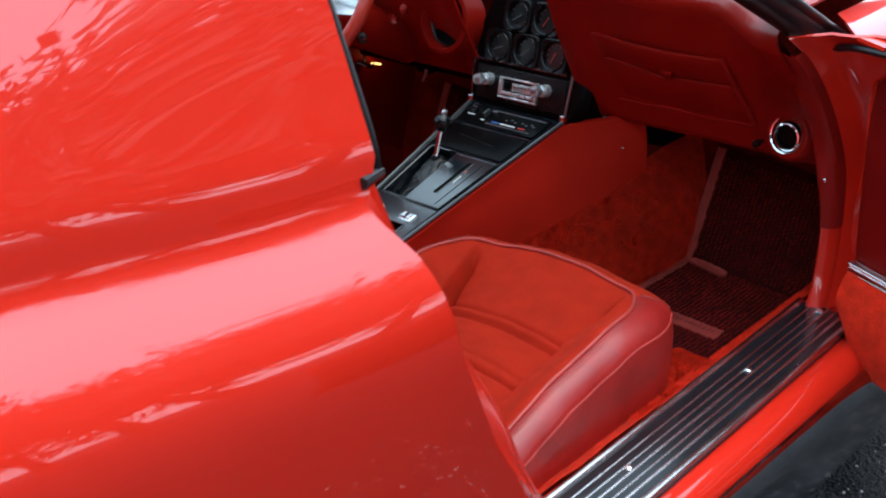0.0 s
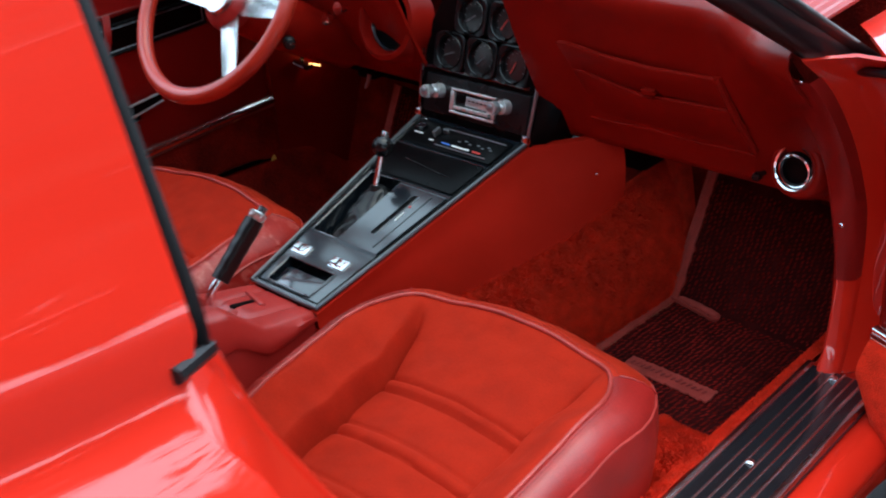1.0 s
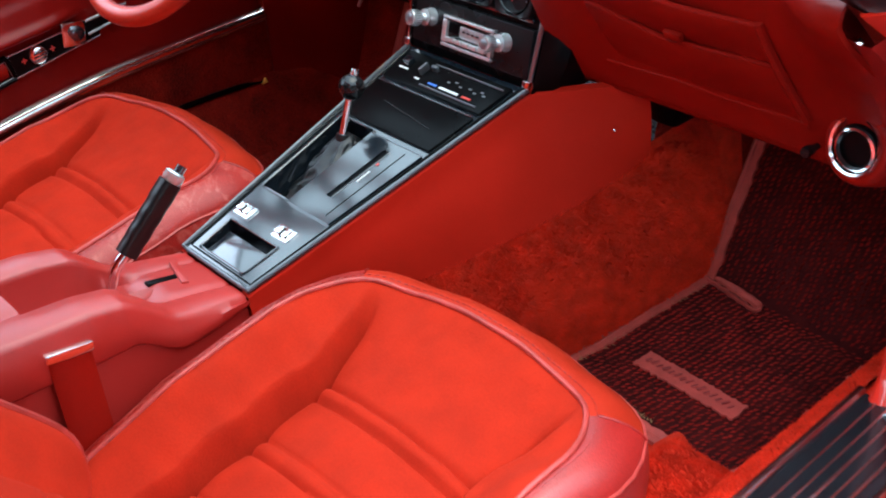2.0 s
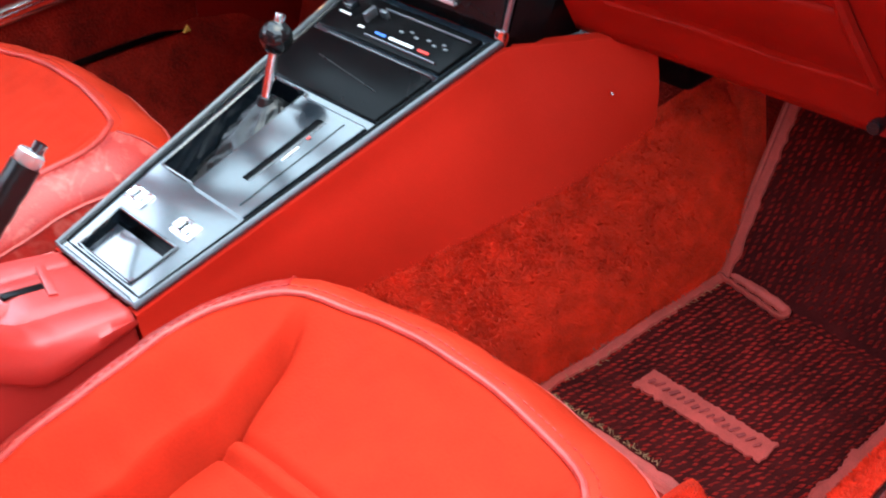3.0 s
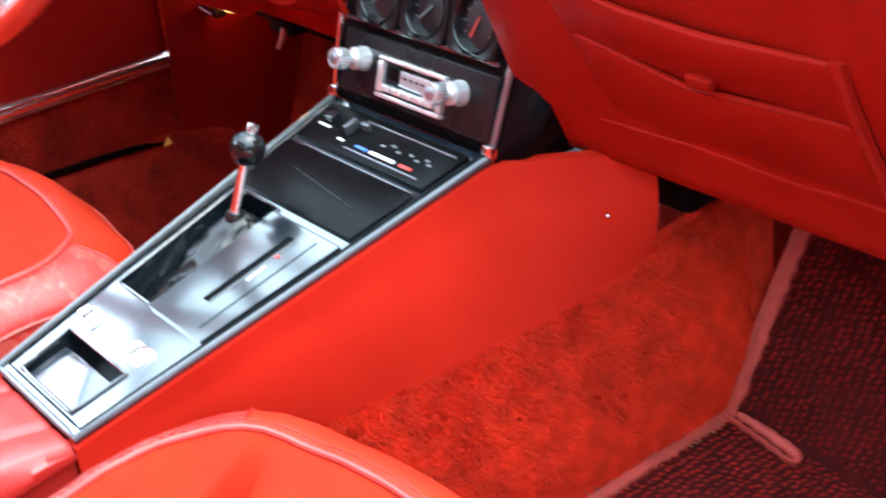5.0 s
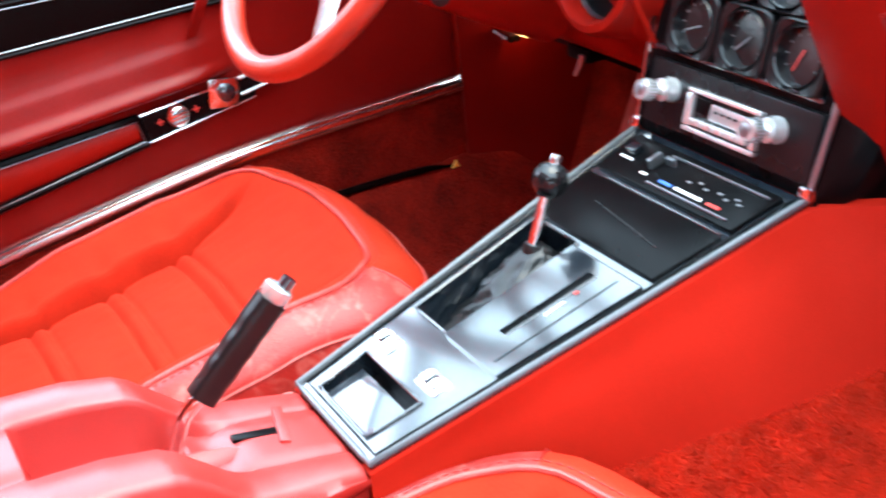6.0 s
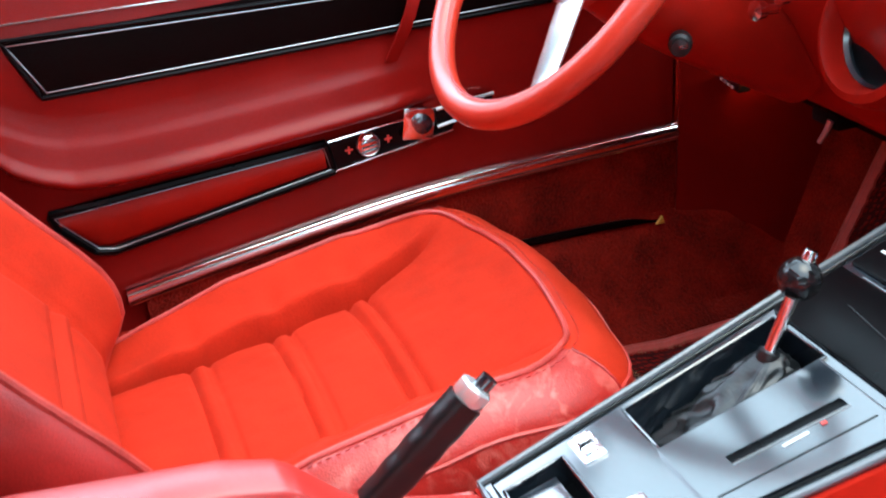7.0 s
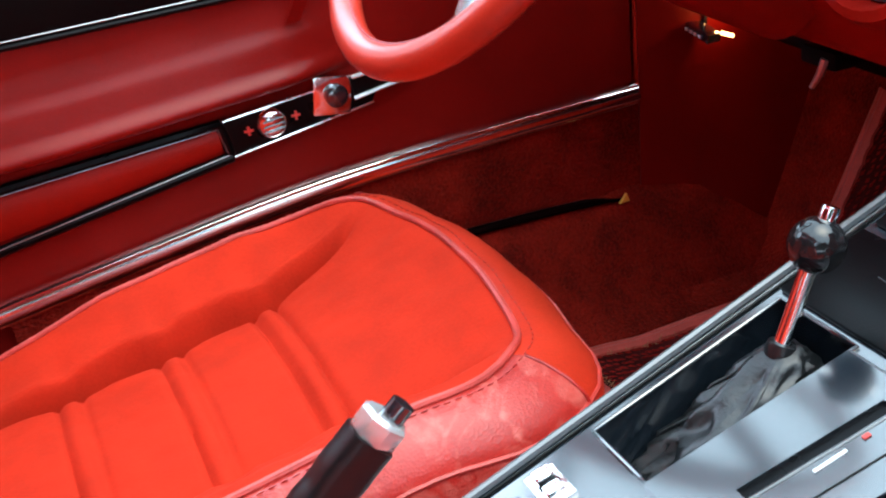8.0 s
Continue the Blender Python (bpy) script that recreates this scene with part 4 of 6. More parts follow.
def build_shifter():
    base, neck = on_plate(-0.45, 0.208, -0.046), Vector((-0.053, 0.170, 0.549))
    rows = []
    for k in range(29):
        f = k / 28
        c = base.lerp(neck, f ** 0.85)
        a = 0.027 * (1 - f) ** 0.6 + 0.0085
        b = 0.064 * (1 - f) ** 0.8 + 0.0085
        row = []
        for q in range(64):
            t = 2 * math.pi * q / 64
            ct, sn = math.cos(t), math.sin(t)
            e = abs(ct) ** 0.75 * (1 if ct > 0 else -1), abs(sn) ** 0.75 * (1 if sn > 0 else -1)
            sag = math.sin(math.pi * min(1, f * 1.02)) ** 0.6
            wrinkle = abs(noise.noise(Vector((ct * 1.6, sn * 1.6, f * 2.6 + 1.1 * ct)))) * 0.95 + abs(noise.noise(Vector((ct * 3.5 + 4, sn * 3.5, f * 8)))) * 0.22
            fold = 1.08 - (wrinkle - 0.12) * sag
            row.append(c + Vector((1, 0, 0)) * e[0] * a * fold + V * e[1] * b * fold + N * 0.004 * sag * noise.noise(Vector((ct * 2, sn * 2, f * 9 + 3))))
        rows.append(row)
    part("boot", sheet(rows, close_u=True), BOOT, shifter, "creased black leather boot", sharp=80)
    for q in (40, 24):
        seam = [rows[k][q] + N * 0.001 for k in range(2, 27, 2)]
        part("boot_seam", tube(curve(seam, 2), 0.0011, 6), RUBBER, shifter, "raised boot seam")
    part("collar", lathe([(0.0095, 0), (0.0105, 0.005), (0.0095, 0.010), (0.006, 0.011)], neck - Vector((0, 0.002, 0.006)), (0, 0.36, 0.93), 20), BOOT, shifter)
    ball = Vector((-0.053, 0.196, 0.6165))
    part("stalk", tube([neck - Vector((0, 0.002, 0.004)), neck.lerp(ball, 0.5), ball], 0.0058, 14), CHROME, shifter, "chrome stalk")
    up = (ball - neck).normalized()
    part("ball_knob", lathe([(0.0188 * math.sin(math.pi * k / 20), -0.0188 * math.cos(math.pi * k / 20)) for k in range(21)], ball, up, 32), BLACK_GLOSS, shifter, "glossy black ball knob")
    part("knob_cap", lathe([(0.0062, 0.015), (0.0062, 0.0245), (0.0055, 0.0265), (0, 0.0265)], ball + Vector((0, 0.0, 0)), up + Vector((0.0, 0.05, 0)), 18), CHROME, shifter, "chrome button on the knob")


build_shifter()

# ---- parking brake ----
brake = thing("parking_brake", (0, -0.2, 0.5), "black-gripped parking brake lever, pulled half up", "hand brake")


def build_brake():
    a, b = Vector((-0.002, -0.204, 0.553)), Vector((0.004, -0.128, 0.625))
    d = (b - a).normalized()
    q = d.to_track_quat("Z", "X").to_matrix()
    rows = []
    for k in range(17):
        f = k / 16
        c = a.lerp(b, f)
        w = 0.0108 + 0.0018 * f
        h = 0.0128 + 0.0006 * math.sin(f * 26) * (1 if 0.1 < f < 0.85 else 0)
        rows.append([c + q @ Vector((h * (abs(math.cos(t)) ** 0.5) * (1 if math.cos(t) > 0 else -1), w * (abs(math.sin(t)) ** 0.5) * (1 if math.sin(t) > 0 else -1), 0)) for t in [2 * math.pi * i / 20 for i in range(20)]])
    g = sheet(rows, close_u=True)
    for end in (rows[0], rows[-1]):
        near = [v for v in g.verts if min((v.co - p).length for p in end) < 1e-5]
        bmesh.ops.contextual_create(g, geom=near)
    part("grip", g, RUBBER, brake, "black moulded grip", sharp=55)
    part("collar", tube([b, b + d * 0.002, b + d * 0.012, b + d * 0.014], [0.0125, 0.0142, 0.0142, 0.012], 8), SILVER, brake, "chrome collar")
    part("release_button", tube([b + d * 0.006 + q @ Vector((-0.003, 0, 0)), b + d * 0.024 + q @ Vector((-0.003, 0, 0))], 0.0068, 12), BLACK, brake, "black release button")
    part("lever_arm", tube(curve([a + d * 0.01, a - d * 0.02 + Vector((0, -0.003, 0)), Vector((-0.003, -0.238, 0.505)), Vector((-0.003, -0.262, 0.47))]), 0.0068, 10), CHROME, brake, "chrome lever arm")
    part("lever_shroud", sheet([[Vector((-0.004 + w * u, y, z - 0.012 * u * u)) for u in (-1, -0.6, 0, 0.6, 1)] for y, z, w in ((-0.268, 0.500, 0.014), (-0.245, 0.503, 0.014), (-0.215, 0.500, 0.013), (-0.190, 0.494, 0.012), (-0.172, 0.484, 0.010))], thick=0.003), BRAKE_RED, brake, "red lever shroud")


build_brake()

# ---- belt buckle ----
buckle = thing("seat_belt_buckle", (0.1, -0.34, 0.4), "red seat belt sleeve with a chrome edged buckle", "seat belt")
part("buckle", box((0.098, -0.337, 0.531), (0.012, 0.058, 0.012), 0.003, Matrix.Rotation(radians(-9), 4, "X")), CHROME, buckle, "chrome buckle edge")
part("sleeve", sheet([[(0.098 + 0.03 * f + dx, -0.337 + dy - 0.01 * f, 0.528 - 0.20 * f) for dx, dy in ((0, -0.026), (0.004, -0.013), (0.004, 0.013), (0, 0.026))] for f in (0, 0.25, 0.5, 0.75, 1)], thick=0.006), VINYL, buckle, "red belt sleeve")


# ---- dashboard ----
def dash_y(x, z):
    """How far ahead the passenger's dash face lies at x across and height z."""
    y = ramp(z, [(0.59, 0.466), (0.612, 0.455), (0.648, 0.442), (0.70, 0.416), (0.75, 0.393), (0.80, 0.370), (0.85, 0.352), (0.885, 0.336), (0.91, 0.336)])
    return y - 0.125 * step(0.48, 0.68, abs(x)) * step(0.70, 0.90, z) - 0.022 * (1 - step(0.14, 0.25, abs(x))) * step(0.58, 0.66, z)


dash = thing("dashboard", (0, 0.45, 0.6), "red vinyl dashboard with map pockets and round air vents", "dashboard")


def dash_shell(s):
    rows = []
    for i in range(37):
        x = 0.132 + 0.553 * i / 36
        prof = [(0.70, 0.575), (0.54, 0.588)] if s > 0 else [(0.70, 0.605), (0.54, 0.614)]
        cut = 0.026 if s < 0 else 0.0
        zs = [0.594, 0.600, 0.612, 0.635, 0.648, 0.665, 0.70, 0.74, 0.78, 0.82, 0.85, 0.87, 0.885]
        pts = [Vector((s * x, y, z)) for y, z in prof] + [Vector((s * x, dash_y(x, z) + (0.010 if z < 0.6 else 0), z + cut * (1 - step(0.594, 0.70, z)))) for z in zs]
        yt = dash_y(x, 0.885)
        pts += [Vector((s * x, yt + a, z)) for a, z in ((0.002, 0.897), (0.012, 0.908), (0.03, 0.915), (0.08, 0.921), (0.2, 0.926), (0.42, 0.925))]
        rows.append(pts)
    part("dash_shell", sheet(rows, thick=-0.006), VINYL, dash, "dark red padded dashboard shell", sharp=60)


def on_dash(x, z, w=0.0):
    return Vector((x, dash_y(x, z) - w * 0.93, z + w * 0.36))


def build_dash():
    dash_shell(1)
    dash_shell(-1)
    part("crease", tube([on_dash(0.215 + 0.31 * k / 12, 0.650 - 0.002 * math.sin(k), 0.002) for k in range(13)], 0.0070, 8), VINYL, dash, "welted fold under the pockets")
    # two map pockets with sagging lips
    def pocket(name, top, low, label):
        rows = []
        for k in range(25):
            f = k / 24
            zt, zb = ramp(f, top), ramp(f, low)
            x0 = 0.205 + 0.29 * f
            bulge = math.sin(math.pi * min(1, max(0, f))) ** 0.5
            rows.append([on_dash(x0 + 0.030 * (0.80 - (zt + (zb - zt) * q)) / 0.13, zt + (zb - zt) * q, 0.003 + bulge * (0.016 * (1 - q) ** 1.5 + 0.010 * math.sin(math.pi * q) ** 0.8)) for q in [j / 9 for j in range(10)]])
        p = part(name, sheet(rows, thick=0.004), VINYL, dash, label, sharp=60)
        part("lip", tube([r[0] for r in rows], 0.0035, 8), VINYL, p, "rolled pocket lip")
        return p
    pocket("map_pocket", [(0, 0.800), (0.3, 0.785), (0.6, 0.780), (1, 0.785)], [(0, 0.745), (0.4, 0.728), (1, 0.732)], "upper red vinyl map pocket")
    p2 = pocket("map_pocket", [(0, 0.748), (0.25, 0.732), (0.42, 0.722), (0.7, 0.726), (1, 0.730)], [(0, 0.664), (1, 0.660)], "lower red vinyl map pocket")
    part("latch", box(on_dash(0.367, 0.733, 0.024), (0.026, 0.010, 0.012), 0.003, Matrix.Rotation(radians(20), 4, "X")), VINYL, p2, "small red latch tab")
    part("pocket_binding", tube(curve([on_dash(0.495, 0.790, 0.010), on_dash(0.503, 0.755, 0.014), on_dash(0.514, 0.71, 0.014), on_dash(0.527, 0.658, 0.010)], 5), 0.0068, 8), VINYL, dash, "red pocket edge binding")
    # round vent and pull knob at the passenger's end
    ax = Vector((-0.16, -0.93, 0.24))
    vent = part("air_vent", lathe([(0.050, -0.03), (0.047, 0.0), (0.044, 0.008), (0.040, 0.011), (0.036, 0.011), (0.034, 0.008)], on_dash(0.603, 0.648, 0.023), ax, 32), VINYL, dash, "red moulded vent bezel")
    part("chrome_ring", lathe([(0.035, 0.006), (0.0355, 0.012), (0.034, 0.0145), (0.0315, 0.013), (0.030, 0.006), (0.030, 0.000)], on_dash(0.603, 0.648, 0.023), ax, 32), CHROME, vent, "chrome ring")
    ball = part("eyeball", lathe([(0.0285, 0.006), (0.027, 0.012), (0.0225, 0.0130), (0.0215, 0.0100), (0.0205, 0.0060), (0.0, 0.0050)], on_dash(0.603, 0.646, 0.023), ax + Vector((0.12, 0, -0.15)), 28), BLACK_MATT, vent, "black eyeball vent")
    part("chrome_ring", lathe([(0.0250, 0.010), (0.0258, 0.0150), (0.0230, 0.0162), (0.0212, 0.011)], on_dash(0.603, 0.646, 0.023), ax + Vector((0.12, 0, -0.15)), 28), CHROME, vent, "inner chrome ring")
    part("pull_knob", lathe([(0.004, -0.004), (0.004, 0.022), (0.0065, 0.024), (0.0075, 0.034), (0.006, 0.038), (0, 0.038)], on_dash(0.534, 0.622, 0.0), Vector((0.05, -0.95, 0.1)), 18), BLACK_SOFT, dash, "black pull knob")
    # driver's gauge pods
    for x, r in ((-0.205, 0.058), (-0.565, 0.058)):
        c, n = Vector((x, 0.375, 0.765)), Vector((0, -0.96, 0.28))
        pod = part("gauge_pod", lathe([(r + 0.016, -0.05), (r + 0.016, -0.006), (r + 0.012, 0.006), (r + 0.004, 0.010), (r, 0.004), (r - 0.004, -0.022)], c, n, 36), VINYL, dash, "red hooded gauge pod")
        part("gauge_face", lathe([(r - 0.003, -0.024), (0.0, -0.024)], c, n, 36), BLACK_MATT, pod, "black gauge face")
        part("chrome_ring", lathe([(r - 0.002, -0.018), (r - 0.004, -0.012), (r - 0.007, -0.016), (r - 0.006, -0.022)], c, n, 36), BLACK, pod, "thin dark ring")
        part("needle", tube([c + n * -0.019, c + n * -0.019 + Vector((-0.03, 0.004, -0.026))], 0.0016, 6), RED_MARK, pod, "gauge needle")
    part("pull_knob", lathe([(0.006, 0), (0.006, 0.012), (0.011, 0.014), (0.012, 0.022), (0, 0.023)], (-0.268, 0.335, 0.792), (0, -0.96, 0.2), 18), CHROME, dash, "chrome dash knob")
    part("pull_knob", lathe([(0.005, 0), (0.005, 0.016), (0.009, 0.018), (0.010, 0.028), (0, 0.029)], (-0.295, 0.33, 0.772), (0.1, -0.96, 0.1), 18), CHROME, dash, "chrome dash knob")
    # padded top: the shell's vinyl made paler and glossier for the sky's sheen
    for s in (-1, 1):
        rows = []
        for i in range(37):
            x = 0.134 + 0.552 * i / 36
            yt = dash_y(x, 0.885)
            rows.append([Vector((s * x, yt + a, z)) for a, z in ((-0.001, 0.893), (0.000, 0.900), (0.010, 0.911), (0.03, 0.918), (0.08, 0.924), (0.2, 0.929), (0.40, 0.928))])
        part("dash_pad", sheet(rows, thick=-0.003), PAD, dash, "glossy top pad of the dashboard, paler for the sky's sheen", sharp=60)
    # bonnet release under the driver's edge
    release = part("release_bracket", box((-0.385, 0.482, 0.602), (0.05, 0.03, 0.018), 0.004), BLACK_MATT, dash, "black bracket of the bonnet release")
    part("release_lever", tube([(-0.372, 0.466, 0.604), (-0.374, 0.462, 0.590), (-0.380, 0.458, 0.576)], [0.0045, 0.004, 0.003], 8), SATIN, release, "silver release lever")
    # heater box and wiring under the dash
    part("heater_box", box((0.240, 0.590, 0.576), (0.050, 0.15, 0.100), 0.010), BLACK_MATT, dash, "black heater box under the dash")
    part("heater_duct", box((0.315, 0.64, 0.598), (0.10, 0.10, 0.04), 0.01), BLACK_MATT, dash, "black air duct")
    part("under_dash", box((-0.40, 0.60, 0.598), (0.50, 0.20, 0.02), 0.004), BLACK_MATT, dash, "black panel under the driver's dash")


build_dash()

# courtesy lamp under the driver's dash
lamp = thing("courtesy_lamp", (-0.65, 0.54, 0.55), "small lit amber courtesy lamp under the dashboard", "lamp")
GLOW = bpy.data.materials.new("lit_bulb")
GLOW.use_nodes = True
gb = GLOW.node_tree.nodes["Principled BSDF"]
gb.inputs["Base Color"].default_value, gb.inputs["Emission Color"].default_value, gb.inputs["Emission Strength"].default_value = (0.9, 0.6, 0.2, 1), (1.0, 0.55, 0.16, 1), 1.2
part("holder", box((-0.676, 0.536, 0.552), (0.055, 0.02, 0.012), 0.003, Matrix.Rotation(radians(8), 4, "Y")), BLACK, lamp, "black lamp holder")
part("bracket", box((-0.690, 0.548, 0.578), (0.014, 0.004, 0.056), 0.001), BLACK, lamp, "black lamp bracket")
for k in range(4):
    part("lettering", box((-0.690 + 0.009 * k, 0.5248, 0.553 - 0.0012 * k), (0.006, 0.001, 0.004), 0), WHITE, lamp)
part("bulb", tube([(-0.640, 0.54, 0.556), (-0.620, 0.541, 0.557)], 0.0026, 10), GLOW, lamp, "lit amber bulb")
bulb = new("courtesy_light", bpy.data.lights.new("courtesy_light", "POINT"))
bulb.data.energy, bulb.data.color, bulb.data.shadow_soft_size = 0.010, (1.0, 0.45, 0.15), 0.006
bulb.location = (-0.660, 0.556, 0.566)
reflector = thing("door_reflector", (-0.69, 0.42, 0.35), "small amber reflector by the driver's sill", "reflector")
part("lens", slab([(-0.694, 0.424, 0.350), (-0.694, 0.438, 0.351), (-0.694, 0.434, 0.362)], (0.005, 0, 0), 0.0008), GOLD, reflector)

# ---- steering wheel ----
wheel = thing("steering_wheel", (-0.394, 0.145, 0.846), "red leather rimmed steering wheel with brushed silver spokes", "steering wheel")


def build_wheel():
    tilt = radians(38)
    n, up, right = Vector((0, -math.cos(tilt), math.sin(tilt))), Vector((0, math.sin(tilt), math.cos(tilt))), Vector((1, 0, 0))
    c = Vector((-0.394, 0.145, 0.846))
    ring = [c + 0.190 * (math.cos(a) * right + math.sin(a) * up) for a in [2 * math.pi * k / 72 for k in range(72)]]
    part("rim", tube(ring, 0.0145, 14, closed=True), WHEEL_RED, wheel, "glossy red leather rim")
    stitch = [c + 0.1765 * (math.cos(a) * right + math.sin(a) * up) + n * 0.006 for a in [2 * math.pi * k / 72 for k in range(72)]]
    part("stitching", tube(stitch, 0.0013, 6, closed=True), LEATHER, wheel, "stitched inner seam")
    for a in (radians(0), radians(180), radians(-50)):
        d, w = math.cos(a) * right + math.sin(a) * up, -math.sin(a) * right + math.cos(a) * up
        poly = [c - n * 0.03 + d * 0.03 + w * 0.022, c - n * 0.006 + d * 0.183 + w * 0.016, c - n * 0.006 + d * 0.183 - w * 0.016, c - n * 0.03 + d * 0.03 - w * 0.022]
        part("spoke", slab(poly, n * 0.005, 0.0015), ALU, wheel, "brushed silver spoke")
    hub = part("hub", lathe([(0.052, -0.045), (0.052, -0.028), (0.046, -0.016), (0.034, -0.010), (0.030, -0.006), (0, -0.004)], c, n, 32), LEATHER, wheel, "red horn pad")
    part("horn_button", lathe([(0.034, -0.012), (0.034, -0.004), (0.030, 0.0), (0, 0.001)], c, n, 32), ALU, hub, "pale round horn button")
    # column
    col = c - n * 0.045
    part("column", lathe([(0.036, 0.0), (0.044, -0.012), (0.050, -0.05), (0.052, -0.12), (0.050, -0.20), (0.045, -0.30)], col, n + Vector((0, 0, -0.16)), 28), VINYL, wheel, "red steering column shroud")
    key = col - n * 0.085 + Vector((0.056, 0, -0.026))
    lock = part("ignition_lock", lathe([(0.012, -0.006), (0.012, 0.008), (0.009, 0.010), (0.009, 0.020), (0, 0.021)], key, (0.8, -0.5, 0.0), 18), RUBBER, wheel, "black ignition lock")
    part("lock_face", box(key + Vector((0.021, -0.009, 0.003)), (0.004, 0.010, 0.004), 0.001), CHROME, lock)
    part("stalk", tube([col - n * 0.03 + Vector((-0.045, 0, 0)), col - n * 0.02 + Vector((-0.15, 0.0, 0.02))], 0.005, 10), CHROME, wheel, "chrome indicator stalk")


build_wheel()


# ---- doors ----
def door_x(y, z):
    """Depth of the inner door trim: a slim panel with a swelling armrest."""
    arm = step(0.125, 0.03, y) if y > 0.03 else 1.0
    dz = z - ramp(y, [(-0.72, 0.85), (-0.50, 0.70), (-0.45, 0.628), (-0.42, 0.594), (-0.39, 0.576), (-0.355, 0.564), (-0.30, 0.560), (-0.2, 0.565), (-0.04, 0.578), (0.10, 0.590), (0.47, 0.61)])
    swell = ramp(dz, [(-0.2, 0.0), (0.0, 0.0), (0.003, 0.6), (0.006, 0.86), (0.009, 0.97), (0.0125, 1.0), (0.016, 0.96), (0.020, 0.84), (0.024, 0.70), (0.029, 0.60), (0.036, 0.53), (0.048, 0.43), (0.054, 0.36), (0.060, 0.24), (0.067, 0.13), (0.077, 0.05), (0.090, 0.0), (0.5, 0.0)])
    return 0.722 - 0.030 * swell * arm + 0.012 * step(0.72, 0.82, z)


def build_door(s, hinge, name, label):
    door = thing(name, hinge, label, "car door")
    at = lambda y, z, w=0.0: Vector((s * (door_x(y, z) - w), y, z))
    ys = [-0.72 + 0.02 * k for k in range(10)] + [-0.52 + 0.004 * k for k in range(50)] + [-0.32 + 0.0158 * k for k in range(51)]
    zs = [0.335, 0.38, 0.44, 0.50, 0.525] + [0.540 + 0.0034 * k for k in range(44)] + [0.692 + 0.0075 * k for k in range(15)] + [0.805]
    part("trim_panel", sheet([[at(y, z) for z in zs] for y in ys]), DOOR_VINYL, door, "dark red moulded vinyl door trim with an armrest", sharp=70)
    part("door_cap", sheet([[Vector((s * x, y, z)) for x, z in ((0.734, 0.803), (0.738, 0.822), (0.752, 0.832), (0.79, 0.834), (0.80, 0.825))] for y in ys[::4]]), VINYL, door, "red padded door cap")
    part("outer_skin", sheet([[Vector((s * x, y, z)) for x, z in ((0.80, 0.825), (0.858, 0.80), (0.868, 0.70), (0.858, 0.56), (0.848, 0.44), (0.830, 0.345), (0.74, 0.338))] for y in ys[::3]]), PAINT, door, "red painted door skin")
    for y in (ys[0], ys[-1]):
        part("door_edge", slab([(s * 0.722, y, 0.336), (s * 0.722, y, 0.80), (s * 0.76, y, 0.83), (s * 0.80, y, 0.825), (s * 0.856, y, 0.80), (s * 0.866, y, 0.70), (s * 0.856, y, 0.56), (s * 0.846, y, 0.44), (s * 0.83, y, 0.345)], (0, 0.004 if y < 0 else -0.004, 0)), PAINT, door)

    def frame_line(pts, w, r, m, nm, lab):
        loop = [at(y, z, w) for y, z in pts]
        fine = [a.lerp(b, k / 8) for a, b in zip(loop, loop[1:] + loop[:1]) for k in range(8)]
        return part(nm, tube(fine, r, 8, closed=True), m, door, lab)

    upper = [(-0.402, 0.753), (-0.369, 0.681), (0.10, 0.692), (0.33, 0.698), (0.33, 0.752), (0.1, 0.748)]
    part("insert", sheet([[at(-0.402 + 0.033 * (1 - q) + (0.732 - 0.033 * (1 - q)) * k / 40, (0.681 + 0.018 * k / 40) + q * 0.070, 0.003) for q in (0, 0.5, 1)] for k in range(41)]), INSERT, door, "dark brown glossy door insert")
    frame_line(upper, 0.004, 0.0032, BLACK_MATT, "insert_frame", "black frame")
    frame_line([(y + (0.006 if y < 0 else -0.006), z + (0.006 if z < 0.72 else -0.006)) for y, z in upper], 0.005, 0.0009, SATIN, "insert_bead", "thin chrome bead")
    part("belt_bead", tube([at(-0.6 + 1.05 * k / 20, 0.770, 0.002) for k in range(21)], 0.0016, 6), CHROME, door, "thin chrome belt line")
    lower = [(-0.391, 0.536), (-0.385, 0.520), (-0.346, 0.478), (-0.325, 0.474), (-0.036, 0.521), (-0.043, 0.560)]
    rows = []
    for k in range(25):
        f = k / 24
        zt, zb = 0.530 + 0.024 * f, ramp(f, [(0, 0.516), (0.14, 0.482), (1, 0.526)])
        rows.append([at(-0.384 + 0.338 * f, zb + (zt - zb) * q, 0.003 + 0.006 * math.sin(math.pi * min(1, max(0, q)))) for q in (0, 0.15, 0.5, 0.85, 1)])
    part("padded_insert", sheet(rows), VINYL, door, "padded red vinyl insert")
    frame_line(lower, 0.004, 0.0060, BLACK_MATT, "insert_frame", "black frame of the padded insert")
    frame_line([(y + (0.004 if y < -0.2 else -0.004), z + (0.004 if z < 0.525 else -0.004)) for y, z in lower], 0.0085, 0.0006, SATIN, "insert_bead", "thin chrome bead")
    # switch plate
    q = lambda y, z, w: at(y, z, w)
    plate = part("switch_plate", slab([q(-0.034, 0.523, 0.001), q(0.130, 0.548, 0.001), q(0.150, 0.582, 0.001), q(-0.040, 0.562, 0.001)], (-s * 0.006, 0, 0), 0.0015), BLACK_MATT, door, "black door control plate")
    for a, b in (((-0.034, 0.522), (0.130, 0.547)), ((-0.04, 0.563), (0.150, 0.583))):
        part("plate_bead", tube([q(*a, 0.008), q(*b, 0.008)], 0.0018, 6), CHROME, plate, "chrome bead")
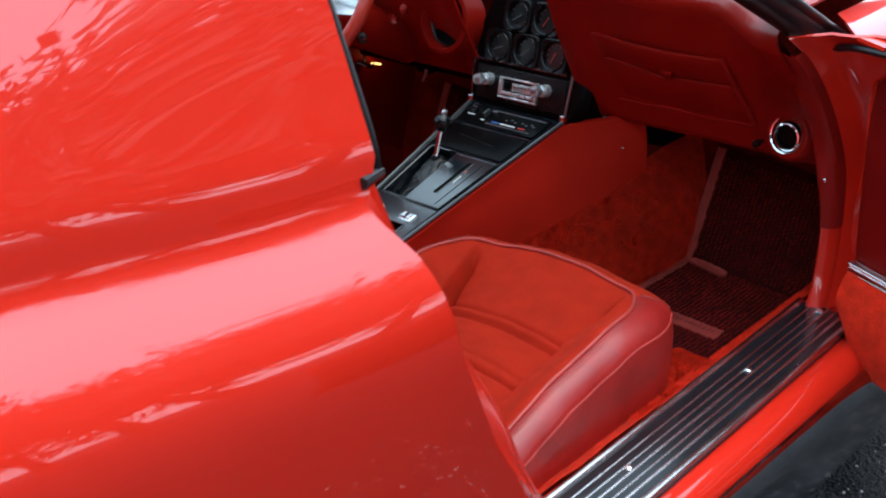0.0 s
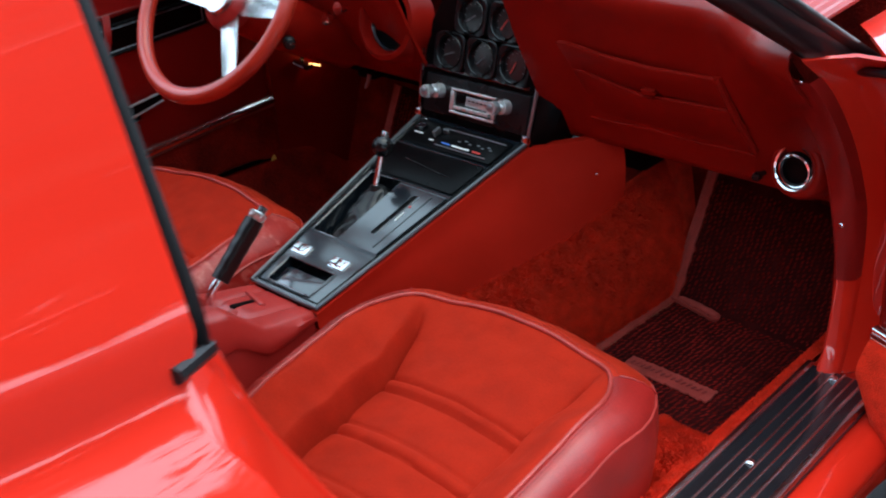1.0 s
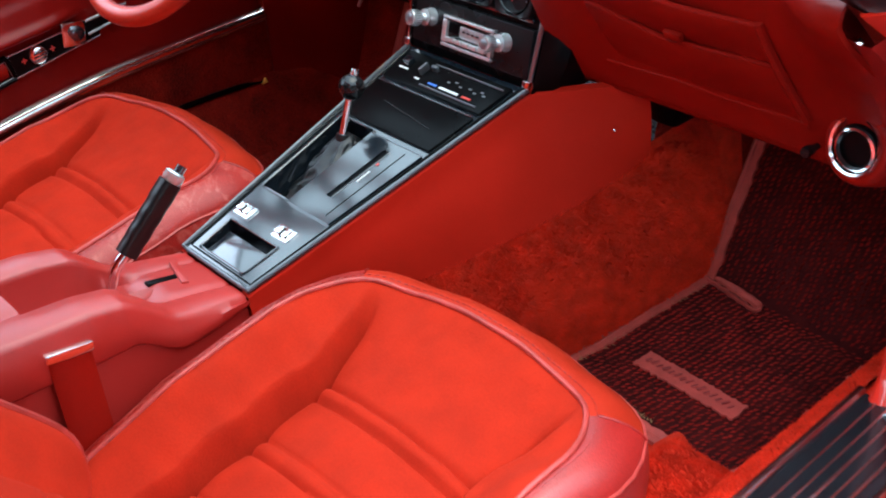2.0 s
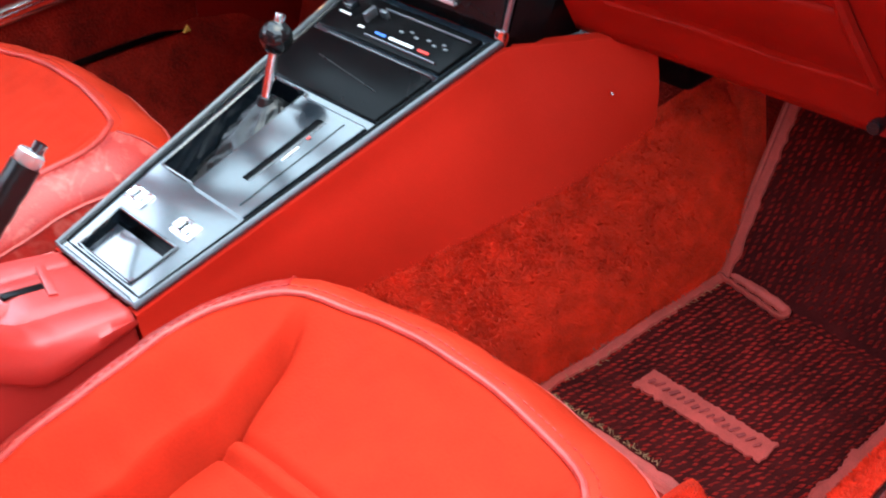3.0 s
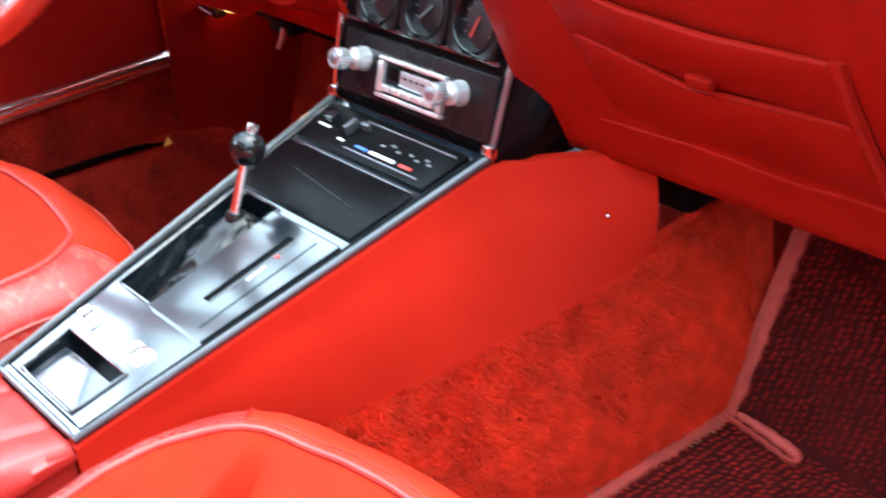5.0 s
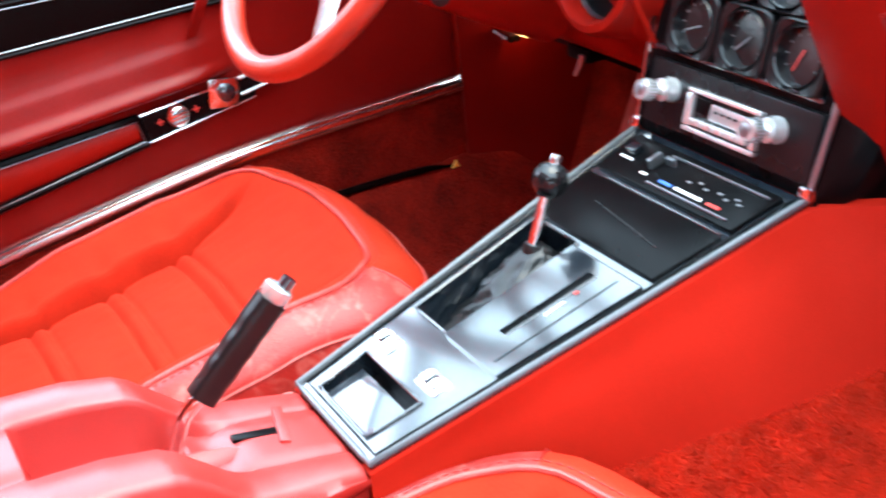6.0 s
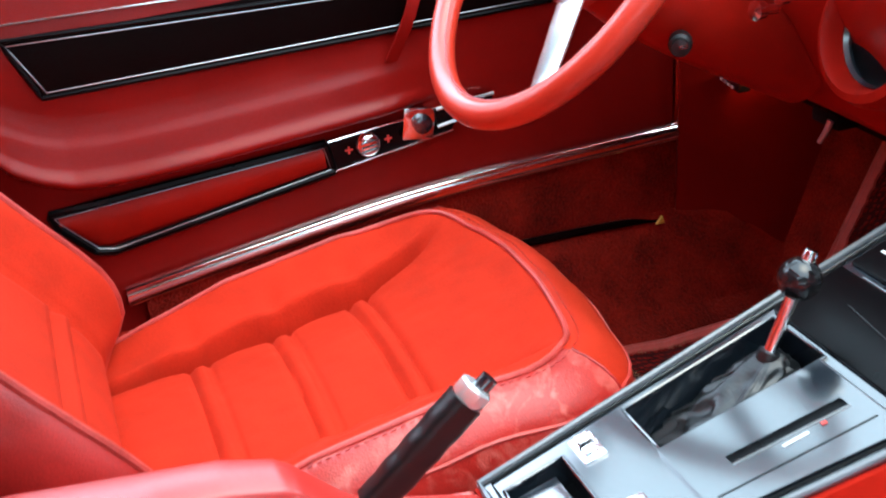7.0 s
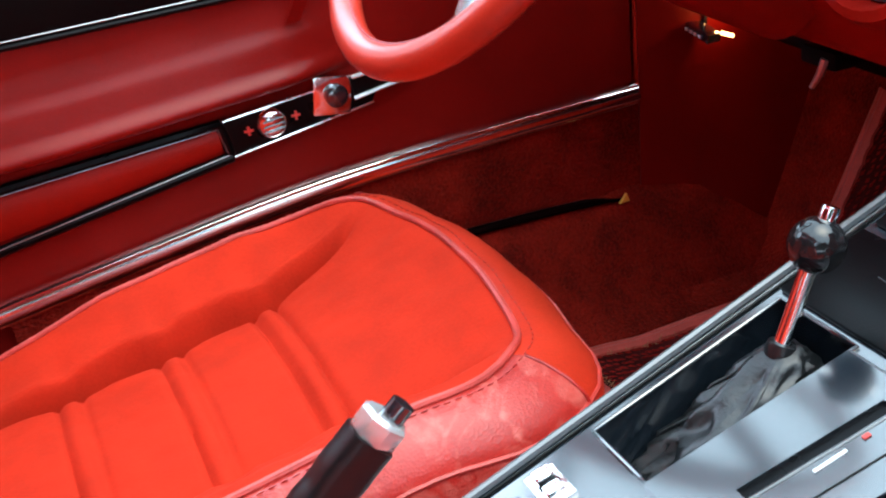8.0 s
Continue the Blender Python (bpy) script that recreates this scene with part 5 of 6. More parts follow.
    knob = part("lock_knob", lathe([(0.017, 0.004), (0.017, 0.009), (0.014, 0.014), (0.009, 0.016), (0, 0.0165)], q(0.012, 0.550, 0.002), (-s, 0, 0), 24), CHROME, plate, "round chrome lock knob")
    for dz in (-0.006, 0.0, 0.006):
        part("groove", tube([q(0.0, 0.549 + dz, 0.0195), q(0.024, 0.552 + dz, 0.0195)], 0.001, 6), BLACK, knob)
    for y in (-0.014, 0.040):
        part("marking", join(box(q(y, 0.548 + 0.10 * y, 0.0085), (0.001, 0.010, 0.0025), 0), box(q(y, 0.548 + 0.10 * y, 0.0087), (0.001, 0.0025, 0.010), 0)), RED_MARK, plate)
    esc = part("handle_escutcheon", box(q(0.083, 0.565, 0.008), (0.008, 0.044, 0.044), 0.003, Matrix.Rotation(radians(8 * s), 4, "X")), CHROME, plate, "square chrome escutcheon")
    part("handle_boss", lathe([(0.013, 0), (0.013, 0.008), (0.010, 0.010), (0, 0.010)], q(0.086, 0.566, 0.012), (-s, 0, 0), 20), BLACK, esc, "black round boss")
    pull = part("inside_handle", slab([q(0.108, 0.556, 0.010), q(0.185, 0.568, 0.010), q(0.188, 0.590, 0.010), q(0.104, 0.582, 0.010)], (-s * 0.004, 0, 0), 0.0015), BLACK_MATT, esc, "black inside door handle")
    for a, b in (((0.106, 0.558), (0.186, 0.571)), ((0.106, 0.582), (0.188, 0.590))):
        part("handle_bead", tube([q(*a, 0.016), q(*b, 0.016)], 0.0026, 8), SILVER, door, "bright handle edge")
    part("pull_strap", sheet([[at(0.052 + dy + 0.05 * f, 0.655 + 0.115 * f, 0.006 + 0.018 * math.sin(math.pi * f)) for dy in (-0.008, 0, 0.008)] for f in [k / 8 for k in range(9)]], thick=0.004), DOOR_VINYL, door, "red pull strap")
    # chrome rail over the carpeted kick strip
    rail = curve([at(-0.322, 0.410, 0.010), at(-0.15, 0.436, 0.010), at(0.045, 0.462, 0.010), at(0.25, 0.474, 0.009), at(0.468, 0.479, 0.008)], 8)
    prof = [(-0.002, -0.013), (0.005, -0.012), (0.0085, -0.007), (0.0095, -0.001), (0.0080, 0.0035), (0.0045, 0.0045), (0.0070, 0.0060), (0.0072, 0.0095), (0.004, 0.0120), (-0.004, 0.0130)]
    part("chrome_rail", sheet([[p + Vector((-s * a, 0, b)) for a, b in prof] for p in rail]), CHROME, door, "wide ribbed chrome rail")
    rows = []
    for k in range(31):
        y = -0.30 + 0.768 * k / 30
        top = ramp(y, [(-0.32, 0.404), (-0.15, 0.430), (0.045, 0.456), (0.25, 0.468), (0.47, 0.473)])
        bulge = 0.030 if s > 0 else 0.004
        low = 0.350 if s < 0 else 0.295 + (0.11 * (1 - math.sqrt(max(0, 1 - ((y - 0.37) / 0.099) ** 2))) if y > 0.37 else 0)
        rows.append([at(y, max(0.34, z0), 0.004 + bulge * math.sin(math.pi * min(1, 0.12 + 0.8 * j / 10)) + 0.003 * noise.noise(Vector((k * 0.7, z0 * 40, 0)))) + Vector((0, 0, min(0, z0 - 0.34))) for j in range(11) for z0 in (low + (top - low) * j / 10,)])
    # closed door's strip carries its shade in a darker carpet colour
    part("carpet_strip", sheet(rows, thick=0.004), CARPET if s > 0 else CARPET_SHADED, door, "red carpet strip along the door bottom")
    return door


build_door(-1, (-0.80, 0.44, 0.34), "driver_door", "closed driver door with red vinyl trim and chrome rail")
open_door = build_door(1, (0.8226, 0.429, 0.34), "passenger_door", "wide open passenger door with red trim, chrome rail and carpet")
open_door.location = (0.852, 0.424, 0.34)
open_door.rotation_euler = (0, 0, radians(70))
bm = tube([(0.70, 0.375, 0.842), (0.70, 0.30, 0.885), (0.695, 0.21, 0.94), (0.68, 0.10, 1.01), (0.64, -0.10, 1.14), (0.60, -0.25, 1.22)], 0.027, 12)
part("pillar_trim", tube([(0.668, 0.365, 0.858), (0.668, 0.29, 0.902), (0.664, 0.20, 0.956), (0.650, 0.09, 1.026), (0.612, -0.11, 1.154), (0.575, -0.25, 1.228)], 0.012, 10), PAINT, car, "red painted inner edge of the windscreen pillar")
part("pillar_seal", tube([(0.722, 0.372, 0.858), (0.722, 0.296, 0.902), (0.717, 0.206, 0.957), (0.702, 0.096, 1.027), (0.662, -0.104, 1.157), (0.622, -0.252, 1.235)], 0.009, 10), RUBBER, car, "black rubber seal along the pillar")
part("windscreen_pillar", bm, RUBBER, car, "black windscreen pillar trim")
part("windscreen_pillar", tube([(-0.70, 0.375, 0.842), (-0.695, 0.21, 0.94), (-0.68, 0.10, 1.01), (-0.64, -0.10, 1.14), (-0.60, -0.25, 1.22)], 0.022, 10), RUBBER, car, "black windscreen pillar trim")
part("windscreen_header", tube([(-0.60, -0.25, 1.22), (-0.3, -0.27, 1.24), (0, -0.275, 1.245), (0.3, -0.27, 1.24), (0.60, -0.25, 1.22)], 0.026, 10), PAINT, car, "red windscreen header rail")

GLASS = bpy.data.materials.new("tinted_windscreen_glass")
GLASS.use_nodes = True
gn = GLASS.node_tree
gn.nodes.remove(gn.nodes["Principled BSDF"])
clear, gloss, both = gn.nodes.new("ShaderNodeBsdfTransparent"), gn.nodes.new("ShaderNodeBsdfGlossy"), gn.nodes.new("ShaderNodeMixShader")
clear.inputs["Color"].default_value, gloss.inputs["Roughness"].default_value, both.inputs["Fac"].default_value = (0.62, 0.67, 0.64, 1), 0.02, 0.07
gn.links.new(clear.outputs[0], both.inputs[1])
gn.links.new(gloss.outputs[0], both.inputs[2])
gn.links.new(both.outputs[0], gn.nodes["Material Output"].inputs["Surface"])
rows = []
for k in range(9):
    f = k / 8
    rows.append([Vector((u * (0.70 - 0.10 * f), 0.375 - 0.625 * f + 0.20 * (1 - u * u) * (1 - 0.8 * f), 0.850 + 0.372 * f + 0.012 * (1 - u * u))) for u in [-1 + 0.2 * i for i in range(11)]])
part("windscreen", sheet(rows), GLASS, car, "tinted curved windscreen")


def build_front(s):
    # trim round the front of the door opening, hinge pillar and front wing
    if s > 0:
        inner = curve([(s * 0.652, 0.196, 0.918), (s * 0.652, 0.262, 0.866), (s * 0.655, 0.335, 0.785), (s * 0.662, 0.392, 0.69), (s * 0.670, 0.414, 0.59), (s * 0.674, 0.414, 0.476), (s * 0.674, 0.398, 0.39), (s * 0.672, 0.380, 0.345)], 5)
        outer = curve([(s * 0.700, 0.206, 0.897), (s * 0.706, 0.276, 0.838), (s * 0.706, 0.352, 0.745), (s * 0.704, 0.412, 0.64), (s * 0.704, 0.427, 0.575), (s * 0.702, 0.430, 0.476), (s * 0.702, 0.412, 0.39), (s * 0.704, 0.390, 0.345)], 5)
        cover = [0.014 * (1 - step(0.62, 0.50, a.z)) for a in inner]
        rows = [[a + Vector((-s * 0.004, 0.03, 0.0)), a + Vector((0, -c, 0)), a.lerp(b, 0.15) + Vector((0, -0.006 - c, 0)), a.lerp(b, 0.5) + Vector((0, -0.008 - c, 0)), a.lerp(b, 0.85) + Vector((0, -0.006 - c, 0)), b + Vector((0, -c, 0)), b + Vector((s * 0.002, 0.035, 0.004))] for a, b, c in zip(inner, outer, cover)]
        split = next(i for i, a in enumerate(inner) if a.z < 0.50)
        trim = part("opening_trim", sheet(rows[3:split + 1]), TRIM, car, "red moulded trim round the door opening")
        part("door_post", sheet([[p + Vector((0, 0.003, 0)) for p in r] for r in rows[split:]]), PAINT, car, "red painted foot of the door post")
        jamb_rows = [[b + Vector((0, 0.012, 0)), b + Vector((s * 0.018, 0.034, 0)), Vector((s * 0.752, b.y + 0.050, b.z + 0.004)), Vector((s * 0.790, b.y + 0.046, b.z + 0.006)), Vector((s * 0.812, b.y + 0.070, b.z + 0.004)), Vector((s * 0.862, b.y + 0.085, b.z))] for b in outer]
        part("door_shut_face", sheet(jamb_rows, thick=-0.004), PAINT, car, "red painted shut face ahead of the door")
        screw((s * 0.680, 0.250, 0.857), (0, -0.8, 0.6), 0.006, trim)
        screw((s * 0.690, 0.390, 0.600), (0, -1, 0.1), 0.004, trim)
    jamb = part("hinge_pillar", sheet([[(s * x, y, z) for x, y in ((0.695 if s > 0 else 0.735, 0.455), (0.74, 0.462), (0.745, 0.485), (0.80, 0.50), (0.812, 0.492), (0.86, 0.492))] for z in (0.30, 0.42, 0.54, 0.62, 0.74, 0.86)], thick=-0.01), PAINT, car, "red painted hinge pillar")
    part("hinge", box((s * 0.775, 0.478, 0.60), (0.05, 0.04, 0.10), 0.006), PAINT, jamb, "red painted door hinge")
    part("hinge", box((s * 0.775, 0.478, 0.42), (0.05, 0.04, 0.10), 0.006), PAINT, jamb, "red painted door hinge")
    screw((s * 0.755, 0.455, 0.53), (0, -1, 0), 0.008, jamb, "hinge_bolt")
    rows = []
    outline = ((0.0, 0.90), (0.3, 0.905), (0.55, 0.90), (0.69, 0.888), (0.74, 0.896), (0.79, 0.898), (0.835, 0.888), (0.862, 0.862), (0.872, 0.82), (0.874, 0.75), (0.868, 0.60), (0.85, 0.44), (0.82, 0.30), (0.78, 0.2))
    for k in range(24):
        row = []
        for x, z in outline:
            y0 = 0.255 + 0.245 * step(0.885, 0.82, z) * step(0.83, 0.87, x) if x > 0.83 else 0.255
            y0 = 0.50 if z < 0.80 else y0
            y = y0 + (2.255 - y0) * (k / 23) ** 1.5
            row.append(Vector((s * x, y + (0.14 * step(0.80, 0.68, x) if x < 0.80 and z > 0.8 else 0) * (1 - k / 23), z + 0.02 * step(0.5, 1.2, y) - 0.10 * step(1.2, 2.2, y))))
        rows.append(row)
    rows = [r[3:] for r in rows]
    part("front_wing", sheet(rows, thick=-0.006), PAINT, car, "red glossy front wing")
    part("bonnet_half", sheet([[Vector((s * x, y, z + 0.02 * step(0.5, 1.2, y) - 0.10 * step(1.2, 2.2, y))) for x, z in ((0.0, 0.905), (0.2, 0.91), (0.45, 0.905), (0.688, 0.888))] for y in (0.78, 0.95, 1.2, 1.6, 2.0, 2.25)], thick=-0.006), PAINT, car, "red bonnet")
    part("wing_seal", tube(curve([(s * 0.700, 0.378, 0.862), (s * 0.735, 0.30, 0.868), (s * 0.79, 0.262, 0.884), (s * 0.85, 0.262, 0.880)], 5), 0.006, 8), RUBBER, car, "black rubber seal")


build_front(1)
build_front(-1)


# ---- floor mats ----
def mat_point(f, d):
    """f 0..1 across, d metres from the rear edge, over the floor and up the toe board."""
    y, z = (0.272 + d, 0.222 + 0.13 * max(0, d - 0.10) * (1 - 0.35 * f)) if d < 0.318 else (0.590 + 0.34 * (d - 0.318), 0.262 - 0.012 * f + 0.94 * (d - 0.318))
    left = ramp(y, [(0.27, 0.230), (0.59, 0.282), (0.67, 0.306)])
    right = ramp(y, [(0.27, 0.562), (0.43, 0.569), (0.57, 0.572), (0.60, 0.600), (0.67, 0.612)])
    return Vector((left + (right - left) * f, y, z - 0.010 * f + 0.003 * noise.noise(Vector((f * 3, d * 7, 2)))))


def build_mat():
    mat = thing("floor_mat", (0.4, 0.45, 0.21), "dark woven red floor mat with a frayed pinkish binding", "floor mat", "floor mats")
    part("mat_base", sheet([[mat_point(j / 16, 0.56 * i / 34) for j in range(17)] for i in range(35)]), WEAVE, mat, "dark red woven mat")
    rnd = random.Random(11)
    verts, faces = [], []
    cols, lines = 30, 62
    for i in range(cols):
        for j in range(lines):
            f, d = 0.055 + 0.925 * (i + 0.20 * rnd.uniform(-1, 1)) / (cols - 1), 0.024 + 0.52 * (j + (0.5 if i % 2 else 0) + 0.20 * rnd.uniform(-1, 1)) / lines
            p, q = mat_point(f, d), mat_point(f, d + 0.002)
            along = (q - p).normalized()
            side = Vector((1, 0, 0))
            nrm = side.cross(along).normalized()
            worn = 0.5 + 0.5 * noise.noise(Vector((f * 6, d * 14, 5)))
            a = (along * 0.86 + side * (0.52 if i % 2 else 0.40)).normalized()
            b = nrm.cross(a)
            l, w, h = rnd.uniform(0.0038, 0.0066), rnd.uniform(0.0013, 0.0027), rnd.uniform(0.0010, 0.0024) * (0.6 + 0.8 * worn)
            k = len(verts)
            c = p + nrm * 0.0006
            verts += [c - a * l, c + b * w, c + a * l, c - b * w, c - a * l * 0.35 + nrm * h, c + a * l * 0.35 + nrm * h]
            faces += [(k, k + 4, k + 3), (k, k + 1, k + 4), (k + 4, k + 1, k + 5), (k + 1, k + 2, k + 5), (k + 5, k + 2, k + 3), (k + 4, k + 5, k + 3)]
    me = bpy.data.meshes.new("tuft")
    me.from_pydata([v - ORIGIN[mat.name] for v in verts], [], faces)
    me.materials.append(TUFT)
    tufts = new("tuft", me)
    tufts.parent = mat
    tagged(tufts, "short red tufts of the weave", kind="stuff")
    corner = [(0.012, 0.046), (0.016, 0.032), (0.026, 0.019), (0.042, 0.010), (0.064, 0.005)]
    edge = [mat_point(0.01, 0.318 + 0.24 * (1 - k / 30)) for k in range(31)] + [mat_point(0.008, 0.318 + (0.058 - 0.318) * k / 36) for k in range(1, 37)]
    edge += [mat_point(f, d) for f, d in corner] + [mat_point(0.075 + 0.905 * k / 50, 0.004) for k in range(1, 51)]
    left = []
    for i, p in enumerate(edge):
        d = (edge[min(len(edge) - 1, i + 1)] - edge[max(0, i - 1)]).normalized()
        up = Vector((0, -0.3, 1)) if p.z < 0.28 else Vector((0, -1, 0.35))
        inw = up.cross(d).normalized()
        fray = 0.0034 * noise.noise(p * 150) + 0.0016 * noise.noise(p * 420)
        wave = 0.0012 * noise.noise(p * 70)
        left.append([p + inw * k + up.normalized() * (h - 0.001) for k, h in ((-0.012 + wave, -0.002), (-0.010, 0.0040), (-0.0065, 0.0056), (-0.0035, 0.0044), (0.0, 0.0060), (0.0035, 0.0046), (0.0070, 0.0056), (0.0105 + fray, 0.0045), (0.0115 + fray, -0.001))])
    part("binding", sheet(left), BINDING, mat, "faded pinkish vinyl binding")
    # loose end of the binding, doubled back on itself with a slit between
    ax, ay = mat_point(0.02, 0.312) + Vector((0, 0, 0.004)), mat_point(0.335, 0.300) + Vector((0, 0, 0.004))
    run, across = (ay - ax).normalized(), Vector((0, 1, 0.1)).normalized()
    loop = [ax.lerp(ay, k / 14) + across * (0.0072 + 0.0010 * math.sin(k * 1.7)) for k in range(15)]
    loop += [ay + run * 0.009 * math.sin(math.pi * k / 8) + across * 0.0072 * math.cos(math.pi * k / 8) for k in range(1, 8)]
    loop += [ay.lerp(ax, k / 14) - across * (0.0070 + 0.0012 * math.sin(k * 2.1)) for k in range(15)]
    part("binding", tube(loop, 0.0066, 10, flat=0.55), BINDING, mat, "loose strip of faded binding doubled back")
    tag = sheet([[mat_point(0.225 + 0.545 * j / 60 + (0.010 * noise.noise(Vector((i * 1.7, 3, j // 30))) if j in (0, 60) else 0), 0.096 + 0.034 * i / 6) + Vector((0, 0.0048 * noise.noise(Vector((j * 0.45, i * 2.0, 4))) if i in (0, 6) else 0, 0.006)) for j in range(61)] for i in range(7)], thick=0.003)
    rows = []
    for k in range(91):
        p = mat_point(0.978, 0.006 + 0.30 * k / 90)
        wide_in = 0.006 + 0.008 * noise.noise(Vector((k * 0.11, 0, 3))) + 0.005 * noise.noise(Vector((k * 0.55, 2, 3)))
        wide_out = 0.012 + 0.004 * noise.noise(Vector((k * 0.4, 7, 1)))
        rows.append([p + Vector((dx, 0, h)) for dx, h in ((-max(0.003, wide_in), 0.0005), (-max(0.002, wide_in - 0.003), 0.0042), (0.0, 0.0056), (wide_out - 0.003, 0.005), (wide_out, 0.001))])
    part("binding", sheet(rows), BINDING, mat, "frayed scraps of faded binding")
    # loose straw-coloured threads where the binding has torn away
    tv, tf = [], []
    for k in range(170):
        if k < 120:
            p, inw = mat_point(0.07 + 0.5 * rnd.random() ** 1.3, 0.017 + 0.004 * rnd.random()), Vector((0, 1, 0))
        else:
            p, inw = mat_point(0.045 + 0.01 * rnd.random(), 0.02 + 0.28 * rnd.random()), Vector((1, 0, 0))
        d = (inw * rnd.uniform(0.1, 1.0) + Vector((rnd.gauss(0, 0.7), rnd.gauss(0, 0.4), rnd.uniform(0.1, 0.7)))).normalized() * rnd.uniform(0.003, 0.008)
        w = d.orthogonal().normalized() * 0.00035
        n0 = len(tv)
        p = p + Vector((0, 0, 0.003))
        tv += [p - w, p + w, p + d + w, p + d - w]
        tf.append((n0, n0 + 1, n0 + 2, n0 + 3))
    me = bpy.data.meshes.new("loose_thread")
    me.from_pydata([v - ORIGIN[mat.name] for v in tv], [], tf)
    me.materials.append(STRAW)
    threads = new("loose_thread", me)
    threads.parent = mat
    tagged(threads, "straw-coloured loose threads", kind="stuff")
    badge = part("badge", tag, BINDING, mat, "worn pinkish name badge sewn on the mat")
    for k in range(15):
        part("lettering", box(mat_point(0.268 + 0.0325 * k, 0.113 + (0.001 if k % 2 else -0.001)) + Vector((0, 0, 0.0092)), (0.0034 if k % 3 else 0.0052, 0.0135 if k % 2 else 0.0105, 0.0012), 0.0005, Matrix.Rotation(radians(-24), 4, "Z")), BINDING_DARK, badge)
    return mat


first_mat = build_mat()
tagged(copy_thing(first_mat, pose(0.4 - 0.83, 0.45 + 0.01, 0.208)), "dark woven red floor mat in the driver's footwell")


# ---- carpet pile ----
def pile(name, point, count, seed, parent, length, material, label):
    """Short tufts standing on a surface given by two parameters."""
    rnd = random.Random(seed)
    verts, faces = [], []
    o = ORIGIN[parent.name]
    for _ in range(count):
        u, v = rnd.random(), rnd.random()
        p = point(u, v)
        n = (point(min(1, u + 0.01), v) - p).cross(point(u, min(1, v + 0.01)) - p)
        n = n.normalized() if n.length > 1e-9 else Vector((0, 0, 1))
        if n.z < 0 or (abs(n.z) < 0.2 and n.x * p.x < 0):
            n = -n
        clump = Vector((noise.noise(p * 60), noise.noise(p * 60 + Vector((9, 0, 0))), 0)) * 0.8 + Vector((noise.noise(p * 19 + Vector((0, 4, 0))), noise.noise(p * 19 + Vector((0, 0, 7))), 0)) * 0.9
        d = (n + clump + Vector([rnd.gauss(0, 0.35) for _ in range(3)])).normalized()
        w = d.orthogonal().normalized() * rnd.uniform(0.0006, 0.0011)
        l = length * rnd.uniform(0.6, 1.2)
        k = len(verts)
        verts += [p - w - o, p + w - o, p + d * l + w * 0.3 - o, p + d * l - w * 0.3 - o]
        faces.append((k, k + 1, k + 2, k + 3))
    me = bpy.data.meshes.new(name)
    me.from_pydata(verts, [], faces)
    me.materials.append(material)
    ob = new(name, me)
    ob.parent = parent
    tagged(ob, label, kind="stuff")


def tunnel_point(u, v):
    y = 0.02 + 0.60 * u
    top = Vector((min(0.245, side_x(y)) - 0.006, y, side_z(y) + 0.004))
    foot = Vector((0.185 + 0.05 * step(0.0, 0.3, y) + 0.04 * step(0.3, 0.6, y), y, 0.215 + 0.03 * step(0.3, 0.6, y)))
    return top.lerp(foot, v) + Vector((0.022 * math.sin(math.pi * v), 0, 0))


def sill_point(u, v):
    y = -0.1 + 0.7 * u
    x = 0.574 + 0.080 * v
    return Vector((x, y, ramp(x, [(0.53, 0.200), (0.572, 0.205), (0.586, 0.242), (0.606, 0.297), (0.632, 0.338), (0.655, 0.349)])))


